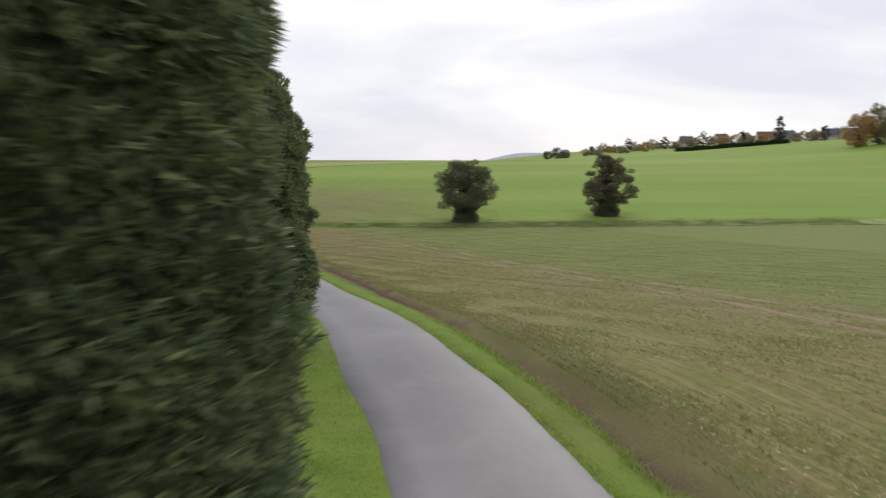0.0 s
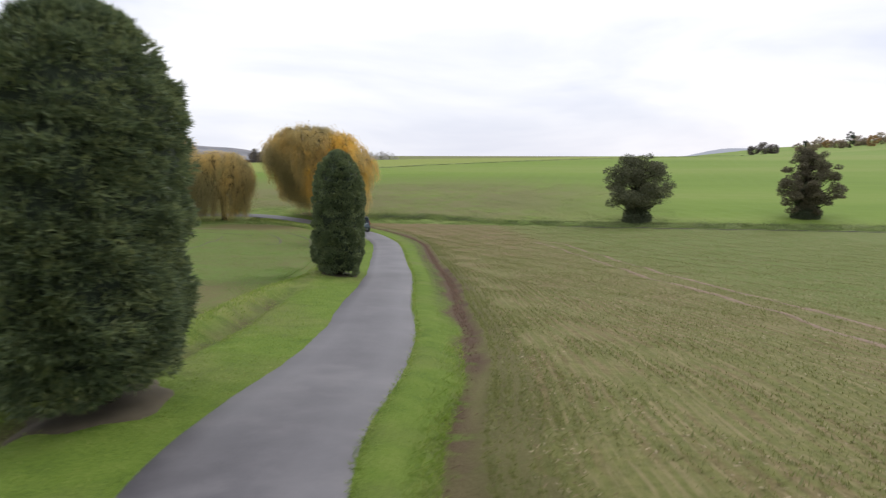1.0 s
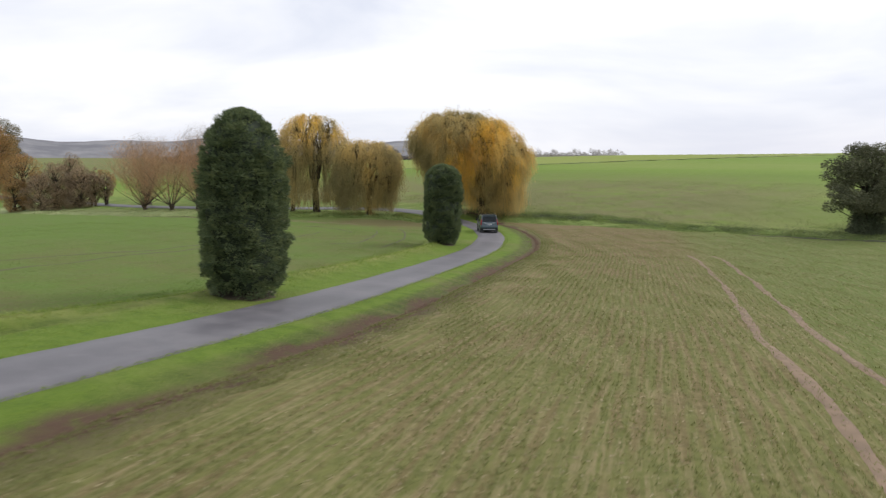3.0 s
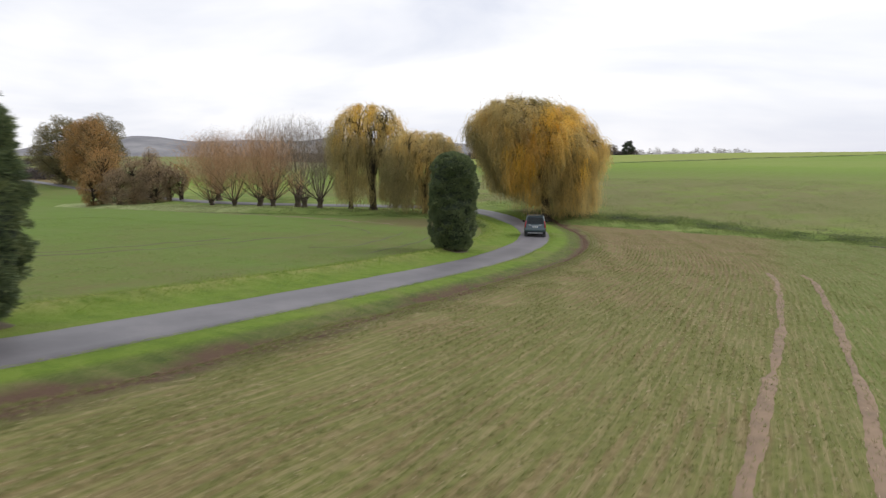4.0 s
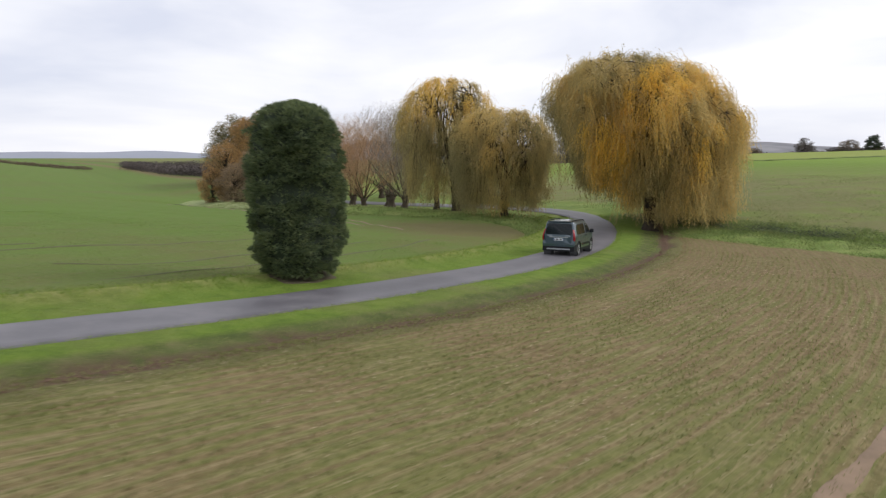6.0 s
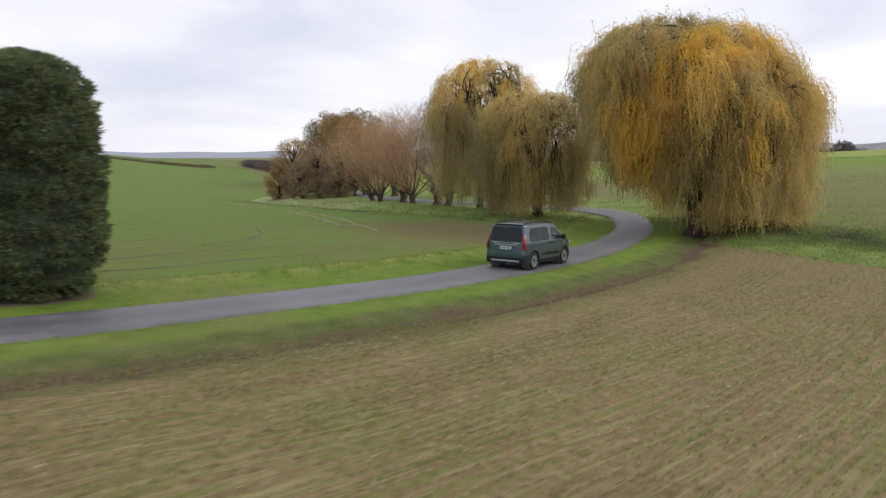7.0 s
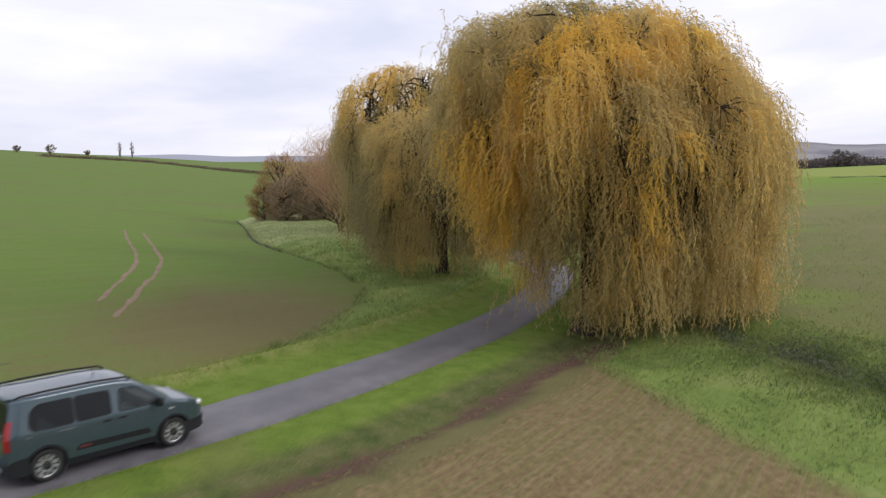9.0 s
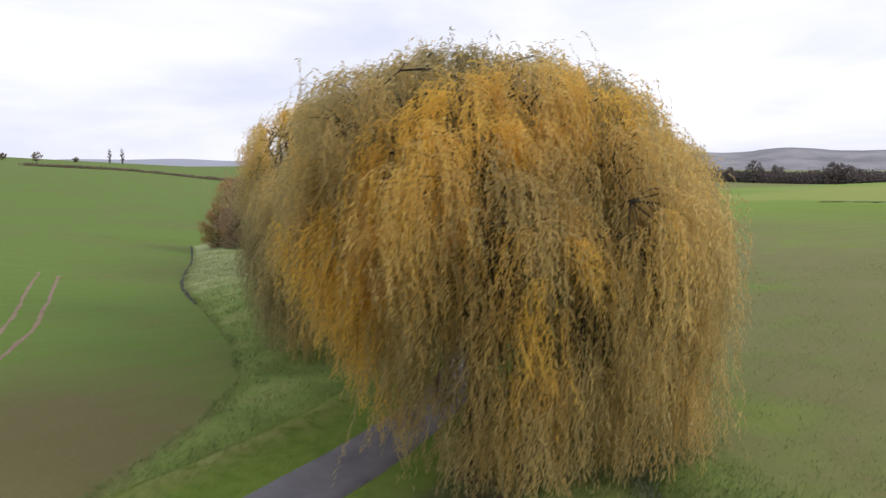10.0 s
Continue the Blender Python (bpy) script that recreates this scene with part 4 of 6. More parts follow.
def build_willow(x, y, height, radius, seed, label, locks, each, skirt=60, shoulder=0.50, fork=0.2, hem=0.5, rim=3.2, crown=(0, 0), apex=(0, 0), lane=None, clear=3.0, sparse=0.0, leaf=0.2, step=0.11, shift=0.0, gold=(), wind=(0.0, 0.0), lumps=40, short=1.0, forks=6, fall=(0, 0.0), gaps=()):
    """A weeping willow: a forked trunk, arching limbs, and shaggy locks of strands that overlap down a lumpy dome."""
    rng = np.random.RandomState(seed)
    z0 = float(land(x, y)) - 0.05
    ob = thing("weeping_willow", pose(x, y, z0), label, "willow tree")
    C = np.array([crown[0], crown[1], 0.0])
    # big lumps of the crown, as directions from its heart
    la = np.arange(lumps) * 2.39996 + rng.uniform(-0.3, 0.3, lumps)
    lc = np.clip((np.arange(lumps) + 0.6) / lumps + rng.normal(0, 0.03, lumps), 0.02, 0.97)
    ld = np.stack([np.cos(la) * np.sqrt(1 - lc ** 2), np.sin(la) * np.sqrt(1 - lc ** 2), lc], 1)
    lsz = rng.uniform(0.45, 1.35, lumps)
    width = 0.9 / lumps

    def dome(a, c, scale=1.0):
        """A point of the crown: a round the stem, c from the rim to the top."""
        n = np.stack([np.cos(a) * np.sqrt(1 - c ** 2), np.sin(a) * np.sqrt(1 - c ** 2), c], -1)
        near = np.clip((n[..., None, :] * ld).sum(-1), -1, 1)
        bulge = 0.81 + (0.22 * lsz * np.exp((near - 1) / width)).max(-1) + 0.03 * np.sin(2 * a + seed)
        slope = 1 - fall[1] * np.clip(np.cos(a - radians(fall[0])), 0, 1) * (1 - c ** 3)
        r = radius * (1 + 0.3 * (slope - 1)) * (1 - c ** 2.6) ** 0.5 * bulge * scale
        z = height * (shoulder + (0.97 - shoulder) * c ** 0.85 * (0.86 + 0.14 * bulge) * (0.4 + 0.6 * scale)) * slope
        return np.stack([r * np.cos(a) + C[0] + apex[0] * c, r * np.sin(a) + C[1] + apex[1] * c, z], -1)

    # trunk and limbs
    fz, tr = height * fork, 0.034 * height
    top = np.array([C[0] * 0.18, C[1] * 0.18, fz])
    v, q = tube([(0.03, 0, -0.35), (0.02, 0, 0.1), (0, 0.03, 0.5), top * 0.55, top], [tr * 1.75, tr * 1.3, tr * 1.02, tr * 0.92, tr * 0.95], 12)
    arr("trunk", v + rng.normal(0, 0.02, v.shape), q, DARK_BARK, ob, smooth=True)
    wood, tips = [], []
    for i in range(forks):
        a = i * 2 * math.pi / forks + rng.uniform(-0.4, 0.4)
        goal = dome(np.array(a), np.array(rng.uniform(0.35, 0.93)), 0.74)
        u = np.linspace(0, 1, 11)[:, None]
        rise = np.array([0, 0, height * rng.uniform(0.10, 0.20)])
        pts = top * (1 - u) + goal * u + rise * np.sin(u * math.pi) * (1 - 0.3 * u) + rng.normal(0, 0.16, (11, 3)) * np.sin(u * math.pi)
        pts[0] = top - (0, 0, 0.25)
        wood.append(tube(pts, tr * np.linspace(0.62, 0.12, 11) ** 1.1, 7))
        for k in range(3, 11):
            for _ in range(2 if k < 7 else 3):
                b = math.atan2(pts[k][1] - C[1], pts[k][0] - C[0]) + rng.normal(0, 0.7)
                end = dome(np.array(b), np.array(np.clip(rng.uniform(0.05, 0.98), 0, 0.97)), rng.uniform(0.70, 0.88))
                end = pts[k] + (end - pts[k]) * min(1.0, 0.36 * height / (np.linalg.norm(end - pts[k]) + 1e-6))
                w = np.linspace(0, 1, 7)[:, None]
                sub = pts[k] * (1 - w) + end * w + np.array([0, 0, 0.07 * height]) * np.sin(w * math.pi) + rng.normal(0, 0.10, (7, 3)) * w
                wood.append(tube(sub, np.linspace(tr * 0.15, 0.014, 7), 5))
                tips.append(sub[2:])
    v, q = join(wood)
    tagged(arr("branchwork", v, q, DARK_BARK, ob, smooth=True), kind="stuff")
    T = np.concatenate(tips)

    # locks: where they spring from, and how they fall
    m = locks
    a = np.arange(m) * 2.39996 + rng.uniform(-0.3, 0.3, m)
    c = np.clip((np.arange(m) + 0.5) / m + rng.normal(0, 0.03, m), 0.0, 0.985)
    inner = rng.uniform(0, 1, m) < 0.24
    head = dome(a, c, np.where(inner, rng.uniform(0.5, 0.85, m), rng.uniform(0.90, 1.0, m)))
    # tiers of shorter locks hang below the rim, down to the hem
    sa = np.arange(skirt) * 2.39996 + rng.uniform(-0.2, 0.2, skirt)
    deep = rng.uniform(0, 1, skirt) < 0.30
    su = rng.uniform(0, 1, skirt)
    ss = np.where(deep, rng.uniform(0.40, 0.72, skirt), rng.uniform(0.80, 0.98, skirt) - 0.10 * (1 - su))
    under = dome(sa, np.full(skirt, 0.0), ss)
    low_z = hem + (clear * smooth01((np.cos(sa - radians(lane)) - 0.15) / 0.6) if lane is not None else 0.0) + rim * smooth01((ss - 0.84) / 0.2)
    under[:, 2] = np.minimum(low_z + 1.1, height * shoulder) + su * np.maximum(height * (shoulder + 0.02) - low_z - 1.1, 0.3)
    head = np.concatenate([head, under])
    a, c = np.concatenate([a, sa]), np.concatenate([c, np.full(skirt, 0.02)])
    inner = np.concatenate([inner, deep])
    hang = np.concatenate([np.zeros(m, bool), np.ones(skirt, bool)])
    N = np.stack([np.cos(a) * np.sqrt(1 - c ** 2), np.sin(a) * np.sqrt(1 - c ** 2), c], 1)
    own = (N @ ld.T).argmax(1)
    keep = (rng.uniform(0, 1, len(a)) > sparse * smooth01((c - 0.28) / 0.25) * (1 - 0.75 * smooth01((c - 0.80) / 0.12))) & (head[:, 2] > 0.6)
    for gx, gy, gz, gs in gaps:
        keep &= ((head + np.array([x, y, z0]) - (gx, gy, gz)) ** 2).sum(1) > gs * gs
    head, a, c, inner, hang, own, N = head[keep], a[keep], c[keep], inner[keep], hang[keep], own[keep], N[keep]
    m = len(a)
    boughs = []
    for k in range(m):
        near = T[np.argmin(((T - head[k]) ** 2).sum(1))]
        boughs.append(tube([near, (near + head[k]) / 2 + np.array([0, 0, 0.12]), head[k] - (0, 0, 0.08)], [0.030, 0.020, 0.010], 4))
    v, q = join(boughs)
    tagged(arr("boughwork", v, q, DARK_BARK, ob), kind="stuff")
    rn = np.hypot(head[:, 0] - C[0], head[:, 1] - C[1]) / radius
    floor = hem + rim * smooth01((rn - 0.84) / 0.2) + 0.35 * np.sin(5 * a + seed) + 0.25 * np.sin(11 * a) + rng.normal(0, 0.35, m)
    if lane is not None:
        floor = floor + clear * smooth01((np.cos(a - radians(lane)) - 0.15) / 0.6) * smooth01((rn - 0.15) / 0.35)
    floor = np.maximum(floor, 0.25)
    full = head[:, 2] - floor
    fall_l = rng.uniform(0.10, 0.27, lumps)
    long = np.minimum(full, height * short * fall_l[own] * rng.uniform(0.7, 1.25, m) * (1.2 - 0.35 * c))
    long = np.where(hang, np.minimum(full, height * rng.uniform(0.10, 0.24, m)), long)
    long = np.where(hang & ((rng.uniform(0, 1, m) < 0.16) | (full < 0.17 * height)), full, long)
    long = np.maximum(long, 0.7)
    G = head + np.array([x, y, z0])
    for gx, gy, gz, gs in gaps:
        over = (np.hypot(G[:, 0] - gx, G[:, 1] - gy) < gs * 1.2) & (G[:, 2] > gz)
        long = np.where(over, np.minimum(long, np.maximum(G[:, 2] - gz - 0.2 * gs, 0.7)), long)
    # colour, clump by clump and lock by lock, lighter towards the top
    tone_l = rng.normal(0, 0.14, lumps)
    wave = np.sin(G[:, 0] * 0.55 + seed) * np.sin(G[:, 1] * 0.5 + 1.7 * seed) + 0.6 * np.sin(G[:, 2] * 0.8 + G[:, 0] * 0.3)
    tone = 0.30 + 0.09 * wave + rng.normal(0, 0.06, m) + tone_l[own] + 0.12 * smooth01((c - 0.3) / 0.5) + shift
    # inner locks get a darker tint that imitates shade within the crown
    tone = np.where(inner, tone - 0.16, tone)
    for gx, gy, gz, gs in gold:
        d2 = ((G[:, :2] - (gx, gy)) ** 2).sum(1) + ((G[:, 2] - 1.2 - gz) * 0.75) ** 2
        tone = tone + 0.34 * np.exp(-d2 / (2 * gs * gs)) * (rng.uniform(0, 1, m) < 0.8) * np.where(inner, 0.35, 1.0)
    tone = np.clip(tone, 0.02, 0.90)
    # strands of each lock keep together
    from_lump = N - ld[own]
    aim = np.stack([np.cos(a), np.sin(a)], 1) * 0.5 + from_lump[:, :2] / (np.linalg.norm(from_lump, axis=1)[:, None] + 0.08) * 1.0
    out = np.where(hang, a, np.arctan2(aim[:, 1], aim[:, 0])) + rng.normal(0, 0.45, m)
    reach_l = np.where(hang, rng.uniform(0.12, 0.5, m), rng.uniform(0.35, 1.0, m)) * (0.55 + radius / 16)
    bend_l = rng.normal(0, 0.09, (m, 2)) + np.array(wind) * (0.4 + c)[:, None]
    thick = rng.uniform(0.13, 0.30, m) * (0.7 + radius / 16)
    k = np.repeat(np.arange(m), np.maximum((each * rng.uniform(0.6, 1.4, m) * np.where(hang, 0.8, 1.0)).astype(int), 4))
    n = len(k)
    loose = rng.uniform(0, 1, n) < 0.14
    fan = out[k] + rng.normal(0, 1, n) * np.where(loose, 1.2, 0.32)
    dirv = np.stack([np.cos(fan), np.sin(fan)], 1)
    root = head[k] + rng.normal(0, 1, (n, 3)) * (thick[k] * np.where(loose, 1.7, 1.0))[:, None] * np.array([1.0, 1.0, 0.55])
    reach = np.maximum(reach_l[k] * rng.uniform(0.55, 1.3, n), 0.08)
    length = np.maximum(long[k] * rng.uniform(0.55, 1.06, n), 0.5)
    length = np.minimum(length, np.maximum(root[:, 2] - 0.18, 0.4))
    lift = rng.uniform(0.25, 0.60, n) + 0.35 * loose
    curl, bend, phase = rng.uniform(0.05, 0.20, n), rng.uniform(1.2, 3.6, n), rng.uniform(0, 6.28, n)
    sway = bend_l[k] + rng.normal(0, 0.085, (n, 2))
    tint = np.clip(tone[k] + rng.normal(0, 0.05, n), 0.0, 0.95)
    count = np.maximum((length / step).astype(int), 4)
    idx = np.repeat(np.arange(n), count)
    first = np.concatenate([[0], np.cumsum(count)[:-1]])
    u = (np.arange(len(idx)) - first[idx]) / count[idx]

    def along(w):
        run = w * length[idx]
        r = reach[idx]
        goes = r * (1 - np.exp(-1.5 * run / (r + 0.1)))
        up = lift[idx] * r * (1 - np.exp(-3.0 * run / (r + 0.1)))
        swing = curl[idx] * np.sin(run * bend[idx] + phase[idx])
        side = sway[idx] * run[:, None]
        return np.stack([dirv[idx, 0] * goes + swing * np.cos(phase[idx] * 3) + side[:, 0], dirv[idx, 1] * goes + swing * np.sin(phase[idx] * 3) + side[:, 1], up - run], 1)
    P = root[idx] + along(u) + rng.normal(0, 0.02, (len(u), 3))
    D = along(u + 0.04) - along(u)
    D /= np.linalg.norm(D, axis=1)[:, None] + 1e-6
    D += rng.normal(0, 0.34, D.shape)
    v, f = leaves(P, D, leaf * rng.uniform(0.7, 1.3, len(P)), leaf * rng.uniform(0.17, 0.30, len(P)), rng)
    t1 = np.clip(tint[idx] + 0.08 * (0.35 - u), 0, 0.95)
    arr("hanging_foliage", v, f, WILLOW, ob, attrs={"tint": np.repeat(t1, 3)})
    return ob


def build_pollard(x, y, trunk, reach, seed, label, twigs=150, spread=0.8, warm=True, leafy=0, shoots=22):
    """A pollarded willow: a stout knobbly bole with a fan of long bare shoots."""
    rng = np.random.RandomState(seed)
    ob = thing("pollard_willow", pose(x, y, float(land(x, y)) - 0.05, 0, 0, rng.uniform(0, 360)), label, "pollard tree", "pollard willows by the lane")
    r = 0.24 + 0.16 * trunk
    lx, ly = rng.uniform(-0.35, 0.35, 2)
    v, q = tube([(-lx * 0.5, -ly * 0.5, -0.2), (-lx * 0.35, -ly * 0.35, 0.1), (0, 0, trunk * 0.4), (lx * 0.3, ly * 0.3, trunk * 0.75), (lx * 0.2, ly * 0.2, trunk), (0, 0, trunk + 0.3)],
                [r * 1.5, r * 1.15, r * 0.8, r * 0.95, r * 1.2, r * 0.35], 11)
    v = v + rng.normal(0, 0.05, v.shape)
    v = v * (1 + 0.10 * np.sin(v[:, 2:3] * 5 + 3 * np.arctan2(v[:, 1:2], v[:, 0:1]))) * np.array([1, 1, 0]) + v * np.array([0, 0, 1])
    arr("bole", v, q, BARK, ob, smooth=True)
    fine, ends = [], []
    for i in range(shoots):
        a = i * 2.4 + rng.uniform(-0.4, 0.4)
        o = rng.uniform(0.1, 1.7 * spread)
        pts = limb(rng, (r * 0.6 * math.cos(a), r * 0.6 * math.sin(a), trunk), (math.cos(a) * o, math.sin(a) * o, 1), reach * rng.uniform(0.45, 0.62), 0.03, 0, 0.09, 6)
        v, q = tube(pts, np.linspace(0.060, 0.012, len(pts)), 5)
        arr("shoot", v, q, BARK, ob)
        ends.append(pts)
    for i in range(twigs):
        base = ends[rng.randint(len(ends))]
        k = rng.randint(0, len(base))
        d = rng.normal(0, 1, 3) * np.array([spread, spread, 0.35]) * 0.62
        d[2] += 1
        pts = limb(rng, base[k], d, reach * rng.uniform(0.16, 0.42), 0.02, 0, 0.10, 5)
        tip = pts[-1]
        if math.hypot(tip[0], tip[1]) ** 2 / (reach * 0.66 * spread) ** 2 + max(0, tip[2] - trunk) ** 2 / (reach * 0.98) ** 2 > 1:
            continue
        fine.append(tube(pts, np.linspace(0.016, 0.006, len(pts)), 3))
        ends.append(pts[-3:]) if i % 2 else None
    v, q = join(fine)
    tagged(arr("brushwood", v, q, TWIG if warm else GREY_TWIG, ob), kind="stuff")
    if leafy:
        T = np.concatenate([e for e in ends])
        P = T[rng.randint(0, len(T), leafy)] + rng.normal(0, 0.34, (leafy, 3))
        lv, lf = leaves(P, rng.normal(0, 0.6, P.shape) + np.array([0, 0, 0.6]), rng.uniform(0.14, 0.30, leafy), rng.uniform(0.022, 0.040, leafy), rng)
        arr("foliage", lv, lf, OSIER if warm else GREY_OSIER, ob)
    return ob


def build_tree(name, x, y, height, width, seed, label, category, leaf_mat, count, trunk=0.18, leaf=0.35, bark=None, ivy=0, skirt=0.155, clumps=38, bias=1.0, squash=1.0, group="", flat=0.75, reach=(0.45, 0.95), lobe=(0.10, 0.19)):
    """A broadleaved tree: tapered trunk, limbs, and a crown of leafy clumps with gaps."""
    rng = np.random.RandomState(seed)
    ob = thing(name, pose(x, y, float(land(x, y)) - 0.1, 0, 0, rng.uniform(0, 360)), label, category, group)
    bark = bark or DARK_BARK
    tr = max(0.12, height * 0.028)
    spine = limb(rng, (0, 0, -0.2), (0, 0, 1), height * 0.8, 0.05, 0, 0.05, 8)
    v, q = tube(spine, np.linspace(tr * 1.3, tr * 0.25, len(spine)), 8)
    arr("trunk", v, q, bark, ob, smooth=True)
    wood, cents, sizes = [], [], []
    for i in range(clumps):
        k = (i + 0.5) / clumps
        h = trunk + (0.97 - trunk) * k
        env = math.sin(math.pi * min(1, max(0.02, (h - trunk) / (1.02 - trunk))) ** bias) ** 0.6
        a = i * 2.399 + rng.uniform(-0.5, 0.5)
        rr = width / 2 * env * rng.uniform(*reach)
        c = np.array([rr * math.cos(a), rr * math.sin(a), h * height * squash + rng.normal(0, 0.03) * height])
        cents.append(c)
        sizes.append(width * rng.uniform(*lobe) * (0.55 + 0.45 * env))
        s = spine[min(len(spine) - 1, int(max(0.1, h - 0.18) * 8 / 0.8))]
        mid = (s + c) / 2 + rng.normal(0, 0.03 * height, 3)
        wood.append(tube([s, mid, c], [tr * 0.35, tr * 0.2, 0.03], 5))
    v, q = join(wood)
    arr("branchwork", v, q, bark, ob, smooth=True)
    C, Z = np.array(cents), np.array(sizes)
    k = rng.choice(len(C), count, p=Z ** 2 / (Z ** 2).sum())
    d = rng.normal(size=(count, 3))
    d /= np.linalg.norm(d, axis=1)[:, None]
    d[:, 2] = d[:, 2] * flat - 0.35 * (1 - flat) * (d[:, 0] ** 2 + d[:, 1] ** 2)
    P = C[k] + d * (Z[k] * rng.uniform(0.35, 1.05, count) ** 0.6)[:, None]
    v, f = leaves(P, rng.normal(size=P.shape) + np.array([0, 0, -0.3]), leaf * rng.uniform(0.6, 1.3, count), leaf * rng.uniform(0.4, 0.75, count), rng)
    arr("crown", v, f, leaf_mat, ob)
    if ivy:
        m = ivy
        hh = rng.uniform(0, 1, m) ** 1.25
        a = rng.uniform(0, 2 * math.pi, m)
        rr = (0.25 + height * skirt * (1 - hh) ** 0.8) * (0.75 + 0.25 * np.sin(3 * a + 5 * hh + seed) * np.sin(9 * hh)) * rng.uniform(0.55, 1.1, m)
        P = np.stack([rr * np.cos(a), rr * np.sin(a), hh * height * 0.52], 1)
        v, f = leaves(P, rng.normal(size=P.shape), rng.uniform(0.14, 0.30, m), rng.uniform(0.09, 0.18, m), rng)
        arr("ivy", v, f, IVY, ob, "dark ivy round the lower trunk")
    return ob


OAK_LEAF = make_leaf("oak_leaves", (0.3, (0.098, 0.108, 0.062)), (0.5, (0.132, 0.140, 0.078)), (0.75, (0.170, 0.166, 0.094)), share=0.25)
RUSSET = make_leaf("russet_leaves", (0.3, (0.105, 0.094, 0.060)), (0.5, (0.135, 0.119, 0.075)), (0.75, (0.170, 0.145, 0.090)), share=0.2)
IVY = make_leaf("ivy_leaves", (0.3, (0.075, 0.095, 0.055)), (0.7, (0.135, 0.155, 0.090)), share=0.25)
AUTUMN = make_leaf("autumn_leaves", (0.30, (0.22, 0.175, 0.085)), (0.5, (0.37, 0.235, 0.100)), (0.72, (0.55, 0.29, 0.100)), share=0.3, big=0.35)
OLIVE = make_leaf("olive_leaves", (0.3, (0.135, 0.130, 0.070)), (0.5, (0.215, 0.185, 0.095)), (0.75, (0.31, 0.230, 0.110)), share=0.25, big=0.35)
DARK_OLIVE = make_leaf("dark_olive_leaves", (0.3, (0.130, 0.132, 0.066)), (0.5, (0.205, 0.180, 0.085)), (0.75, (0.33, 0.235, 0.10)), share=0.3, big=0.35)
DULL = make_leaf("dull_brown_leaves", (0.3, (0.13, 0.104, 0.078)), (0.5, (0.19, 0.148, 0.104)), (0.75, (0.27, 0.195, 0.125)), share=0.15, big=0.3)
# grey-brown twigs, lightened somewhat in place of airy haze
THICKET = make_leaf("bare_thicket", (0.3, (0.245, 0.190, 0.130)), (0.5, (0.345, 0.258, 0.165)), (0.75, (0.48, 0.33, 0.18)), share=0.25, big=0.3)

build_yew("clipped_yew", 2.80, 7.3, 7.6, 1.22, 1, "tall clipped yew block beside the grassy verge", 10, sprays=110000, taper=0.10, spray=0.58, longer=1.45)
build_yew("clipped_yew", 0.85, 18.67, 5.72, 1.23, 2, "tall clipped yew with a domed top, bare soil at its foot", 13, squarish=2.1, sprays=40000, shoulder=0.62, spray=0.9, longer=1.75, lift=0.2)
build_yew("clipped_yew", -6.56, 45.36, 6.5, 1.31, 3, "broad clipped yew block tapering to a shaggy domed top", 19, squarish=2.2, shoulder=0.60, sprays=30000, longer=1.5)
build_yew("clipped_yew", -18.49, 76.15, 6.3, 1.44, 4, "straight clipped yew block with a flattened top", 24, squarish=2.8, longer=1.26, shoulder=0.76, sprays=30000)

GOLD = ((-34.6, 105.5, 4.2, 1.5), (-30.7, 109.7, -0.6, 1.0), (-30.6, 109.7, 0.6, 0.8), (-29.9, 110.6, 3.2, 1.2), (-32.0, 107.6, 8.2, 1.7), (-30.6, 116.8, 0.6, 1.3), (-33.5, 112.5, 9.6, 1.2), (-32.4, 107.0, 4.6, 0.9))
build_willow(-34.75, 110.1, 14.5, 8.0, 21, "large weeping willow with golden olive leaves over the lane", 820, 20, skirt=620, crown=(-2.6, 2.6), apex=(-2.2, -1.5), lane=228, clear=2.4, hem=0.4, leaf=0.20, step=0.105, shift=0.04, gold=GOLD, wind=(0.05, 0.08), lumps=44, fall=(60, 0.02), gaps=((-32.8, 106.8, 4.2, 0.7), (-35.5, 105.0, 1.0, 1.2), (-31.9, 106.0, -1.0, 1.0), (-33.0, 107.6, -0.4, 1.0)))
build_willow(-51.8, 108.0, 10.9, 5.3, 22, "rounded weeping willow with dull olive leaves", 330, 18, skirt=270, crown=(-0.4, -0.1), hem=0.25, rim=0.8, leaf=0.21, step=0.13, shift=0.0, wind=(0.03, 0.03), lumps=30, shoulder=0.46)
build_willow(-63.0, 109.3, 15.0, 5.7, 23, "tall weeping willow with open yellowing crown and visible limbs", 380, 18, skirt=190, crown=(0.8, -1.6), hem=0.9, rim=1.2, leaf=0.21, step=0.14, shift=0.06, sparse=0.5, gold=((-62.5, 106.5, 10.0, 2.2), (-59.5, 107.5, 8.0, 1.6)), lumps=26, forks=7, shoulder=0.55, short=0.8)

# ---- trees of the lane, the ditch and the field's end ----
build_willow(-68.4, 109.8, 9.6, 3.0, 24, "slender pollarded willow with thin drooping olive strands", 80, 16, skirt=30, hem=3.0, rim=0.8, fork=0.26, shift=-0.08, leaf=0.2, step=0.14, lumps=12)
POLLARD = "old pollard willow with a stout bole and long bare orange shoots"
GREY_POLLARD = "tall grey pollard willow with fine upright shoots"
build_pollard(-73.4, 108.2, 1.3, 12.0, 31, "old pollard willow with grey bare shoots and a dark bole", 1000, 1.0, False, 2600)
build_pollard(-77.2, 108.2, 1.3, 2.8, 32, "broken pollard stump with short splayed shoots", 50, 1.3, False)
